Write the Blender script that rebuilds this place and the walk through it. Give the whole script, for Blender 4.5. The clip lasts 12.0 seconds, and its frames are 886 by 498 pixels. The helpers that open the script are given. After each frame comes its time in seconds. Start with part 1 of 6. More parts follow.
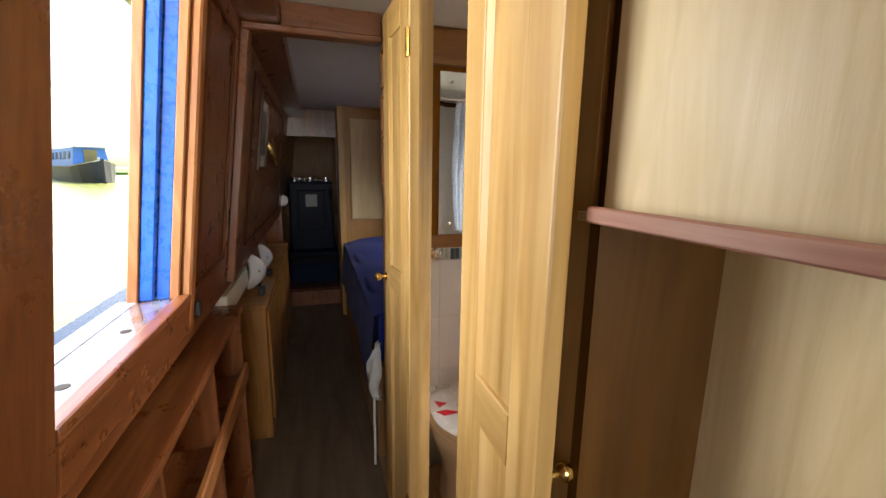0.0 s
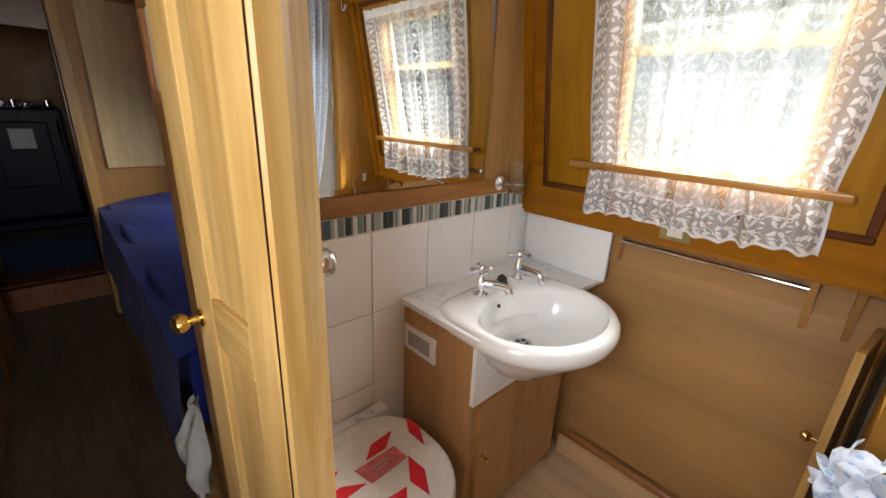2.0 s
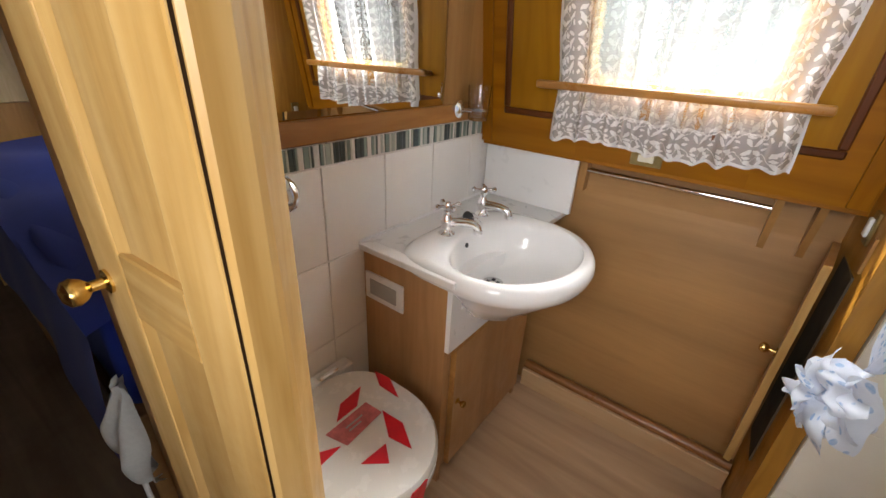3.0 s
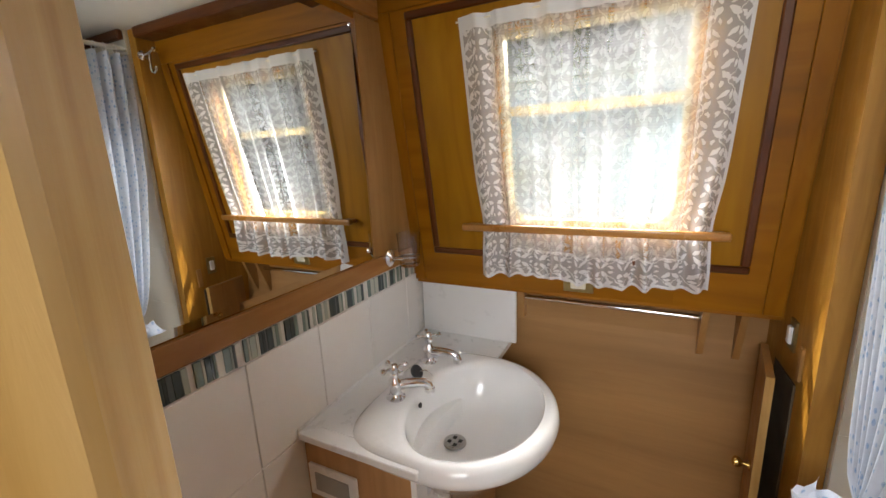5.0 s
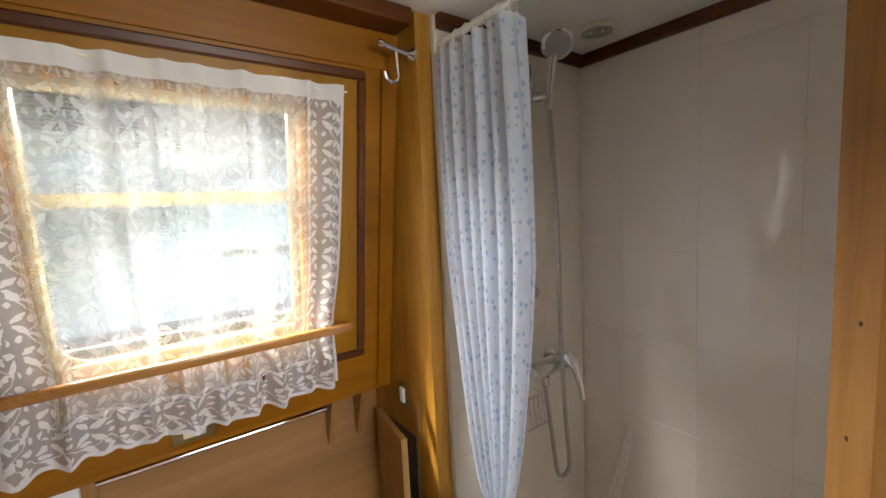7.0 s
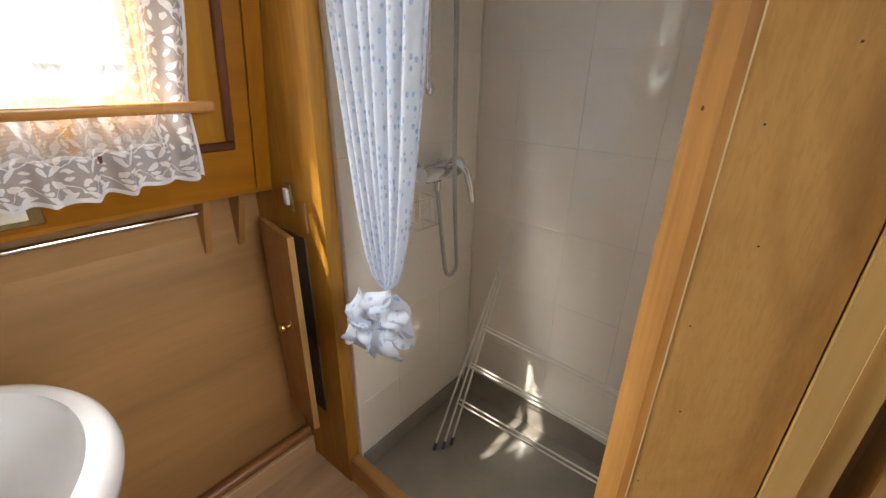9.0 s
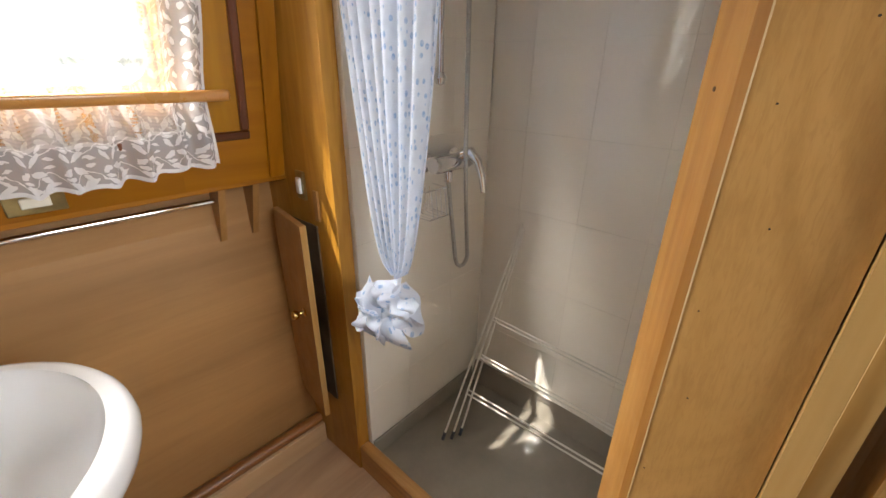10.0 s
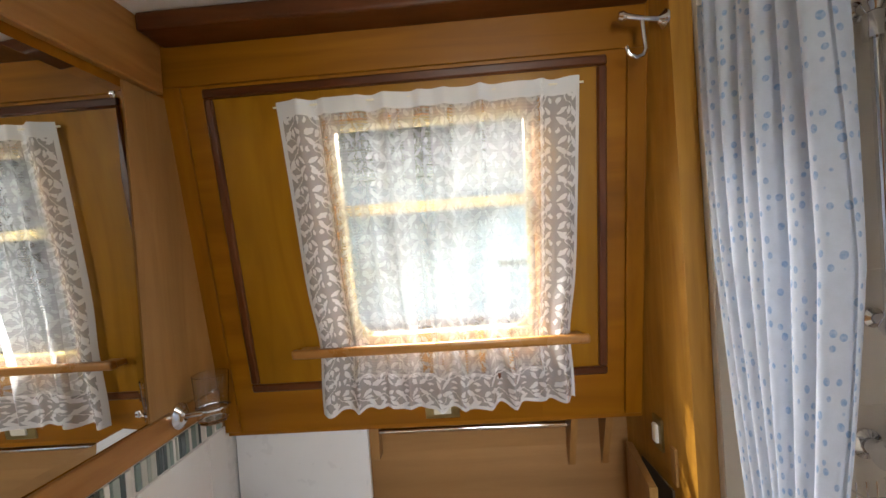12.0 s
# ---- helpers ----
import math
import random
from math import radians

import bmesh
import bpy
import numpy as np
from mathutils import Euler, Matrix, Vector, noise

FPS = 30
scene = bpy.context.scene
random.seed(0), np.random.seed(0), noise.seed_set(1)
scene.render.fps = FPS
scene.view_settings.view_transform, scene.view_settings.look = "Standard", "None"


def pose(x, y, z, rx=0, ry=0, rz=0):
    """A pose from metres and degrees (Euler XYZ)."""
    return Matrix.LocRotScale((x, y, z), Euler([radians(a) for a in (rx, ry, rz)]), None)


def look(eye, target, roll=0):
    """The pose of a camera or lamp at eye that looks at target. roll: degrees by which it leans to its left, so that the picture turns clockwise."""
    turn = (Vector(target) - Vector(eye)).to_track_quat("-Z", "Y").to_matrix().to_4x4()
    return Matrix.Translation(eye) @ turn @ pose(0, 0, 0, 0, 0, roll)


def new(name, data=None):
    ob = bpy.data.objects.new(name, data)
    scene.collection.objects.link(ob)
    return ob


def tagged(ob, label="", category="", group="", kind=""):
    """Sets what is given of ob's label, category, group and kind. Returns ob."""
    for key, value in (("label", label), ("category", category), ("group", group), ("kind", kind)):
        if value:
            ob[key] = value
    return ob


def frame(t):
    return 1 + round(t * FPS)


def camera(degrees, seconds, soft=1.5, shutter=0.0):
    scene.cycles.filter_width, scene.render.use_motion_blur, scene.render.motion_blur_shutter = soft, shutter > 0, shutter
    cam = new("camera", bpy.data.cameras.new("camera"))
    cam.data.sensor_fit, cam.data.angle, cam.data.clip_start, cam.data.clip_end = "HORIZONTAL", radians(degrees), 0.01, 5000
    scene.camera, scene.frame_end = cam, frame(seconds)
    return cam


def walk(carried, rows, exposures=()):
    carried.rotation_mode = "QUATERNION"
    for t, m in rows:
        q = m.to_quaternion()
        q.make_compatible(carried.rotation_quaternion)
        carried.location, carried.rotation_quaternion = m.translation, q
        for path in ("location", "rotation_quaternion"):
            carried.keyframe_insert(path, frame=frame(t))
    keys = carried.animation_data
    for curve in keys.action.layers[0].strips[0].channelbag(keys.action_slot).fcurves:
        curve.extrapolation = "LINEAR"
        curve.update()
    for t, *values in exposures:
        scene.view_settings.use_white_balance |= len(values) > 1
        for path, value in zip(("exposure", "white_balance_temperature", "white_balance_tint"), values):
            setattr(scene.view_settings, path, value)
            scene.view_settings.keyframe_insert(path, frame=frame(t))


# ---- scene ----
# ---------------------------------------------------------------- camera and its walk
cam = camera(95.1, 12.0)
METRES, EYE, TILT, LEAN, TURN = 2.1, 1.46, 0.0, 0.0, -17.6
ROWS = [
    (0.0, 0.0, 0.0, 0.0, 0.17, -10.91, -0.9),
    (0.5, -0.0392, 0.0977, -0.0113, -1.28, -12.16, -0.96),
    (1.0, -0.0626, 0.1908, -0.0132, -6.66, -10.67, -1.71),
    (1.5, -0.0578, 0.2724, -0.011, -15.63, -12.73, -1.86),
    (2.0, -0.0551, 0.3545, -0.0249, -25.44, -18.78, -2.4),
    (2.5, -0.0567, 0.3991, -0.06, -31.5, -26.34, -3.44),
    (4.5, -0.0446, 0.445, -0.0218, -42.07, -18.43, 0.1),
    (5.0, -0.0344, 0.4726, 0.0103, -46.39, -12.75, 2.39),
    (5.5, -0.0216, 0.5222, 0.0157, -54.36, -9.49, 3.82),
    (6.0, 0.0159, 0.5823, 0.0272, -71.92, -7.47, 3.92),
    (6.5, 0.0241, 0.61, 0.0338, -92.44, -6.2, 3.29),
    (7.0, 0.0261, 0.6013, 0.046, -108.96, -5.68, 2.8),
    (9.0, 0.0258, 0.5909, -0.0624, -122.16, -23.29, -0.95),
    (9.5, 0.0185, 0.5934, -0.0792, -121.82, -25.48, -1.16),
    (10.0, 0.0197, 0.5905, -0.0688, -120.28, -23.91, -0.76),
    (10.5, 0.0328, 0.5779, -0.0469, -117.0, -19.56, -0.02),
    (11.0, 0.0548, 0.5622, -0.022, -108.27, -12.95, 1.08),
    (11.5, 0.0742, 0.5538, 0.0024, -91.97, -6.35, 2.76),
    (12.0, 0.0519, 0.5458, 0.0234, -69.96, -0.85, 3.95),
]
EXPOSURES = [(0.0, 2.73), (0.6, 2.66), (1.1, 2.56), (1.6, 2.80), (2.0, 2.84), (2.5, 2.80), (4.5, 2.68), (5.0, 2.52), (5.5, 2.38), (6.2, 2.42), (7.0, 2.50), (9.0, 2.76), (10.2, 2.90), (11.0, 2.60), (12.0, 2.42)]
SKY, HATCH_W, WINDOW_W = 0.10, 6.8, 92.0
PATH = [(t, pose(0, 0, EYE, TILT, LEAN, TURN) @ pose(METRES * x, METRES * y, METRES * z, 90 + pitch, roll, yaw)) for t, x, y, z, yaw, pitch, roll in ROWS]
PATH += [(4.3, look((0.179, 0.923, 1.350), (1.789, 1.892, 0.668), 1.1)), (7.2, look((0.424, 1.160, 1.589), (1.935, -0.126, 1.317), -2.7)),
         (8.8, look((0.431, 1.170, 1.362), (1.607, -0.265, 0.622), 0.8))]
walk(cam, sorted(PATH, key=lambda row: row[0]), EXPOSURES)
# ---------------------------------------------------------------- world, sun, exposure
world = bpy.data.worlds.new("world")
scene.world = world
world.use_nodes = True
wn = world.node_tree.nodes
sky = wn.new("ShaderNodeTexSky")
sky.sky_type = "NISHITA"
sky.sun_disc = False
sky.sun_elevation = radians(48)
SUN_DIR = Vector((-0.30, -0.62, -0.75)).normalized()
sky.sun_rotation = math.atan2(-SUN_DIR.x, -SUN_DIR.y)
sky.air_density, sky.dust_density = 1.0, 3.0
wn["Background"].inputs["Strength"].default_value = SKY
world.node_tree.links.new(sky.outputs[0], wn["Background"].inputs["Color"])

sun = new("sun", bpy.data.lights.new("sun", "SUN"))
sun.data.energy, sun.data.angle, sun.data.color = 2.0, radians(0.6), (1.0, 0.93, 0.82)
sun.rotation_euler = SUN_DIR.to_track_quat("-Z", "Y").to_euler()


def sky_lamp(name, at, toward, wide, high, watts, tint):
    """The sky's light at an opening: a soft lamp outside it, facing in."""
    ob = new(name, bpy.data.lights.new(name, "AREA"))
    ob.data.shape, ob.data.size, ob.data.size_y = "RECTANGLE", wide, high
    ob.data.energy, ob.data.color = watts, tint
    ob.matrix_world = look(at, toward)
    return ob


sky_lamp("hatch_daylight", (-0.80, 0.62, 1.62), (0.45, 0.40, 1.35), 1.1, 0.95, HATCH_W, (1.0, 0.985, 0.96))
sky_lamp("window_daylight", (2.35, 1.62, 2.40), (1.46, 1.10, 1.5), 2.1, 0.9, WINDOW_W, (1.0, 0.975, 0.935))
sky_lamp("berth_daylight", (1.75, 2.75, 1.75), (-0.3, 2.6, 1.4), 0.5, 0.4, 0.9, (1.0, 0.98, 0.95))
# fill lamp added behind an unseen stern opening, to brighten the passage
sky_lamp("stern_daylight", (0.0, -1.75, 1.35), (0.05, 0.5, 1.25), 0.5, 1.1, 4.2, (1.0, 0.985, 0.96))


# ---------------------------------------------------------------- material tools
class Mat:
    """A node material under construction."""

    def __init__(self, name):
        self.m = bpy.data.materials.new(name)
        self.m.use_nodes = True
        self.t = self.m.node_tree
        self.b = self.t.nodes["Principled BSDF"]
        self.out = self.t.nodes["Material Output"]

    def node(self, kind, **values):
        n = self.t.nodes.new(kind)
        for key, value in values.items():
            n.inputs[key.replace("_", " ")].default_value = value
        return n

    def link(self, a, b):
        self.t.links.new(a, b)

    def coords(self, scale=(1, 1, 1), source="Object"):
        c = self.node("ShaderNodeTexCoord")
        m = self.node("ShaderNodeMapping")
        m.inputs["Scale"].default_value = scale
        self.link(c.outputs[source], m.inputs["Vector"])
        return m.outputs["Vector"]

    def shift(self, vec):
        """Offset per object, so that repeats differ."""
        info = self.node("ShaderNodeObjectInfo")
        mul = self.node("ShaderNodeMath")
        mul.operation = "MULTIPLY"
        mul.inputs[1].default_value = 37.0
        self.link(info.outputs["Random"], mul.inputs[0])
        add = self.node("ShaderNodeVectorMath")
        add.operation = "ADD"
        self.link(vec, add.inputs[0])
        self.link(mul.outputs[0], add.inputs[1])
        return add.outputs[0]

    def noise(self, vec, scale, detail=4.0, rough=0.55, distort=0.0):
        n = self.node("ShaderNodeTexNoise")
        n.inputs["Scale"].default_value = scale
        n.inputs["Detail"].default_value = detail
        n.inputs["Roughness"].default_value = rough
        n.inputs["Distortion"].default_value = distort
        if vec is not None:
            self.link(vec, n.inputs["Vector"])
        return n.outputs["Fac"]

    def ramp(self, fac, stops):
        r = self.node("ShaderNodeValToRGB")
        el = r.color_ramp.elements
        while len(el) < len(stops):
            el.new(0.5)
        for e, (p, c) in zip(el, stops):
            e.position = p
            e.color = (*c, 1) if len(c) == 3 else c
        self.link(fac, r.inputs["Fac"])
        return r.outputs["Color"]

    def mix(self, fac, a, b, blend="MIX"):
        n = self.node("ShaderNodeMix")
        n.data_type, n.blend_type = "RGBA", blend
        for val, sock in ((fac, n.inputs[0]), (a, n.inputs[6]), (b, n.inputs[7])):
            if isinstance(val, (int, float)):
                sock.default_value = val
            elif isinstance(val, tuple):
                sock.default_value = (*val, 1)
            else:
                self.link(val, sock)
        return n.outputs[2]

    def math(self, op, a, b=0.0, c=0.0):
        n = self.node("ShaderNodeMath")
        n.operation = op
        for val, sock in zip((a, b, c), n.inputs):
            if isinstance(val, (int, float)):
                sock.default_value = val
            else:
                self.link(val, sock)
        return n.outputs[0]

    def bump(self, height, strength=0.2, dist=0.01):
        n = self.node("ShaderNodeBump")
        n.inputs["Strength"].default_value = strength
        n.inputs["Distance"].default_value = dist
        self.link(height, n.inputs["Height"])
        self.link(n.outputs[0], self.b.inputs["Normal"])

    def base(self, col, rough=0.5, metal=0.0, coat=0.0):
        for val, key in ((col, "Base Color"), (rough, "Roughness"), (metal, "Metallic"), (coat, "Coat Weight")):
            if isinstance(val, (int, float)):
                self.b.inputs[key].default_value = val
            elif isinstance(val, tuple):
                self.b.inputs[key].default_value = (*val, 1)
            else:
                self.link(val, self.b.inputs[key])
        return self


def wood(name, dark, mid, light, along="z", rough=0.4, grain=22.0, coat=0.15, figure=2.2, knots=False, gloss=0.5):
    """Timber or veneer with long grain along one axis, slow figure and a little wear."""
    w = Mat(name)
    k = 0.09
    sc = {"x": (k, 1, 1), "y": (1, k, 1), "z": (1, 1, k)}[along]
    v = w.shift(w.coords(sc))
    fig = w.noise(v, figure * 3.2, 3, 0.6, 1.2)
    fine = w.noise(v, grain * 5, 5, 0.65, 0.3)
    rings = w.noise(v, grain, 3, 0.5, 2.0)
    col = w.ramp(rings, [(0.30, dark), (0.5, mid), (0.72, light)])
    col = w.mix(w.math("MULTIPLY", fine, 0.45), col, dark, "MIX")
    tone = w.ramp(fig, [(0.3, (0.72, 0.70, 0.68)), (0.7, (1.1, 1.1, 1.1))])
    col = w.mix(1.0, col, tone, "MULTIPLY")
    if knots:
        vv = w.shift(w.coords((1, 1, 0.45)))
        vo = w.node("ShaderNodeTexVoronoi")
        vo.inputs["Scale"].default_value = 3.1
        w.link(vv, vo.inputs["Vector"])
        kf = w.ramp(vo.outputs["Distance"], [(0.02, (1, 1, 1)), (0.06, (0, 0, 0))])
        col = w.mix(kf, col, tuple(c * 0.35 for c in dark))
    spots = w.noise(w.coords(), 9.0, 6, 0.7)
    r = w.ramp(spots, [(0.3, (rough * 0.75,) * 3), (0.7, (min(1, rough * 1.35),) * 3)])
    w.base(col, r, 0.0, coat)
    w.b.inputs["Coat Roughness"].default_value = 0.25
    w.b.inputs["Specular IOR Level"].default_value = gloss
    w.bump(fine, 0.12, 0.004)
    return w.m


def plain(name, col, rough=0.5, metal=0.0, vary=0.12, scale=14.0, bump=0.05, coat=0.0):
    """Painted, moulded or plated surface with faint mottling and fine relief."""
    w = Mat(name)
    v = w.coords()
    n = w.noise(v, scale, 6, 0.65)
    lo = tuple(c * (1 - vary) for c in col)
    hi = tuple(min(1, c * (1 + vary)) for c in col)
    c = w.ramp(n, [(0.3, lo), (0.7, hi)])
    n2 = w.noise(v, scale * 4, 4)
    r = w.ramp(n2, [(0.3, (rough * 0.85,) * 3), (0.7, (min(1, rough * 1.2),) * 3)])
    w.base(c, r, metal, coat)
    if bump:
        w.bump(n2, bump, 0.003)
    return w.m


PINE = wood("pine", (0.39, 0.215, 0.056), (0.54, 0.34, 0.12), (0.615, 0.415, 0.178), "z", 0.42, 13, 0.15, 1.6, True, 0.35)
VENEER = wood("oak_veneer", (0.405, 0.216, 0.076), (0.428, 0.231, 0.083), (0.448, 0.246, 0.089), "y", 0.45, 30, 0.1, 1.0)
VENEER_Z = wood("oak_veneer_upright", (0.375, 0.195, 0.060), (0.425, 0.225, 0.072), (0.47, 0.255, 0.088), "z", 0.45, 26, 0.05, 1.0)
HONEY = wood("honey_board", (0.27, 0.098, 0.002), (0.335, 0.128, 0.003), (0.39, 0.158, 0.005), "y", 0.40, 12, 0.05, 0.8, False, 0.22)
HONEY_Z = wood("honey_board_upright", (0.27, 0.098, 0.002), (0.335, 0.128, 0.003), (0.39, 0.158, 0.005), "z", 0.40, 12, 0.05, 0.8, False, 0.22)
AMBER = wood("amber_panel", (0.26, 0.112, 0.002), (0.32, 0.142, 0.004), (0.37, 0.172, 0.006), "z", 0.38, 9, 0.05, 0.7, False, 0.22)
GOLD_Z = wood("golden_veneer_upright", (0.38, 0.175, 0.020), (0.47, 0.23, 0.028), (0.55, 0.285, 0.045), "z", 0.42, 24, 0.05, 1.0)
MAHOG = wood("mahogany_trim", (0.075, 0.020, 0.004), (0.115, 0.032, 0.006), (0.16, 0.048, 0.010), "y", 0.36, 20, 0.1, 2.2, False, 0.3)
MAHOG_Z = wood("mahogany_upright", (0.075, 0.020, 0.004), (0.115, 0.032, 0.006), (0.16, 0.048, 0.010), "z", 0.36, 20, 0.1, 2.2, False, 0.3)
SAPELE = wood("sapele_board", (0.16, 0.049, 0.014), (0.25, 0.084, 0.026), (0.33, 0.123, 0.042), "y", 0.3, 24, 0.4)
SAPELE_Z = wood("sapele_board_upright", (0.16, 0.049, 0.014), (0.25, 0.084, 0.026), (0.33, 0.123, 0.042), "z", 0.3, 24, 0.4)
FRAMEOAK = wood("frame_timber", (0.35, 0.17, 0.05), (0.45, 0.235, 0.07), (0.53, 0.30, 0.10), "x", 0.4, 20, 0.2)
FLOORING = wood("floor_vinyl", (0.51, 0.345, 0.21), (0.57, 0.395, 0.245), (0.62, 0.44, 0.28), "y", 0.4, 10, 0.1)
DIMFLOOR = wood("dim_passage_floor", (0.15, 0.107, 0.07), (0.185, 0.137, 0.092), (0.22, 0.166, 0.113), "y", 0.55, 10, 0.0)
SHELFEDGE = wood("red_shelf_lip", (0.30, 0.13, 0.085), (0.42, 0.20, 0.14), (0.50, 0.27, 0.19), "y", 0.5, 40, 0.05)
PALEPLY = wood("pale_ply", (0.60, 0.465, 0.25), (0.675, 0.535, 0.30), (0.73, 0.59, 0.36), "z", 0.5, 34, 0.05, 0.9)
CEIL = plain("ceiling_white", (0.80, 0.80, 0.76), 0.6, 0, 0.04, 3)
TILE = plain("white_tile", (0.86, 0.845, 0.82), 0.16, 0, 0.02, 5, 0.02, 0.3)
JOINTBEIGE = plain("beige_joint", (0.82, 0.78, 0.70), 0.5)
GROUT = plain("grout", (0.74, 0.72, 0.69), 0.9, 0, 0.08, 40)
WHITE = plain("white_laminate", (0.80, 0.80, 0.80), 0.3, 0, 0.02, 6, 0.0)
CERAMIC = plain("ceramic", (0.86, 0.86, 0.86), 0.07, 0, 0.01, 3, 0.0, 0.6)
CREAM = plain("cream_plastic", (0.74, 0.70, 0.58), 0.35, 0, 0.03, 8)
CHROME = plain("chrome", (0.80, 0.80, 0.82), 0.10, 1.0, 0.04, 30, 0.0)
STEEL = plain("steel_hose", (0.46, 0.46, 0.45), 0.3, 1.0, 0.1, 60, 0.05)
BRASS = plain("brass", (0.72, 0.50, 0.17), 0.22, 1.0, 0.12, 40, 0.03)
OLDBRASS = plain("aged_brass", (0.33, 0.26, 0.12), 0.38, 1.0, 0.25, 30, 0.05)
BLACK = plain("black_rubber", (0.02, 0.02, 0.022), 0.5, 0, 0.2, 20)
DARK = plain("dark_recess", (0.03, 0.022, 0.016), 0.8, 0, 0.2, 10)
RED = plain("red_tape", (0.66, 0.014, 0.03), 0.35, 0, 0.06, 30, 0.05)
GREYPL = plain("grey_plastic", (0.36, 0.36, 0.36), 0.35, 0, 0.08, 20)
TRAY = plain("grey_tray", (0.27, 0.245, 0.205), 0.17, 0, 0.12, 5, 0.15)
RACKWHITE = plain("white_coated_wire", (0.72, 0.70, 0.64), 0.35, 0, 0.05, 20)
BLUEPAINT = plain("blue_gloss_paint", (0.012, 0.11, 0.62), 0.28, 0, 0.25, 12, 0.15, 0.3)
GREYSILL = plain("grey_sill_paint", (0.36, 0.40, 0.46), 0.3, 0, 0.12, 10, 0.1)
NAVY = plain("navy_enamel", (0.005, 0.012, 0.055), 0.25, 0, 0.25, 9, 0.05)
PLASTERCREAM = plain("cream_paint", (0.62, 0.56, 0.46), 0.6, 0, 0.06, 7)
MUDGREEN = plain("green_bank", (0.10, 0.17, 0.03), 0.9, 0, 0.4, 2.5, 0.5)


def rotary_ply():
    """Rotary-cut birch ply: soft flame figure, fine pores and a few scuffs."""
    w = Mat("birch_end_ply")
    v = w.coords((2.6, 2.6, 1.0))
    flame = w.noise(v, 3.0, 5, 0.6, 2.6)
    c = w.ramp(flame, [(0.25, (0.33, 0.172, 0.048)), (0.5, (0.42, 0.232, 0.070)), (0.75, (0.47, 0.268, 0.088))])
    pores = w.noise(w.coords((9, 9, 1.2)), 26, 4, 0.6, 0.8)
    c = w.mix(w.ramp(pores, [(0.35, (0.35, 0.35, 0.35)), (0.55, (0, 0, 0))]), c, (0.31, 0.155, 0.042))
    scuff = w.ramp(w.noise(w.coords((3, 3, 1)), 9, 6, 0.7, 1.0), [(0.66, (0, 0, 0)), (0.76, (0.3, 0.3, 0.3))])
    c = w.mix(scuff, c, (0.62, 0.44, 0.24))
    w.base(c, 0.46, 0, 0.05)
    w.bump(pores, 0.10, 0.004)
    return w.m


ENDPLY = rotary_ply()


def shower_panel():
    w = Mat("glossy_beige_panel")
    v = w.coords()
    n = w.noise(v, 6, 3)
    c = w.ramp(n, [(0.3, (0.83, 0.79, 0.71)), (0.7, (0.86, 0.825, 0.75))])
    w.base(c, 0.12, 0, 1.0)
    w.b.inputs["Coat Roughness"].default_value = 0.015
    w.bump(w.noise(w.shift(v), 11, 1, 0.4, 0.6), 0.20, 0.004)
    w.link(w.b.inputs["Normal"].links[0].from_socket, w.b.inputs["Coat Normal"])
    return w.m


def fabric(name, col, weave=900.0, rough=0.85, sheen=0.2, dots=None, thin=0.35):
    """Woven cloth; dots gives printed spots of a second colour on the cloth's own UVs."""
    w = Mat(name)
    uv = w.coords((1, 1, 1), "UV")
    n = w.noise(uv, 30, 4)
    c = w.ramp(n, [(0.3, tuple(k * 0.9 for k in col)), (0.7, col)])
    if dots:
        vo = w.node("ShaderNodeTexVoronoi")
        vo.inputs["Scale"].default_value = 48.0
        vo.inputs["Randomness"].default_value = 0.5
        w.link(uv, vo.inputs["Vector"])
        wob = w.math("ADD", vo.outputs["Distance"], w.math("MULTIPLY", w.noise(uv, 40, 1), 0.3))
        f = w.ramp(wob, [(0.40, (1, 1, 1)), (0.45, (0, 0, 0))])
        keep = w.ramp(w.noise(uv, 140, 2), [(0.32, (0.45, 0.45, 0.45)), (0.6, (1, 1, 1))])
        c = w.mix(w.mix(1.0, f, keep, "MULTIPLY"), c, dots)
    w.base(c, rough)
    w.b.inputs["Sheen Weight"].default_value = sheen
    w.bump(w.noise(uv, weave * 0.3, 2), 0.1, 0.002)
    if thin:
        tr = w.node("ShaderNodeBsdfTranslucent")
        w.link(c, tr.inputs["Color"])
        mx = w.node("ShaderNodeMixShader")
        mx.inputs[0].default_value = thin
        w.link(w.b.outputs[0], mx.inputs[1])
        w.link(tr.outputs[0], mx.inputs[2])
        w.link(mx.outputs[0], w.out.inputs["Surface"])
    return w.m


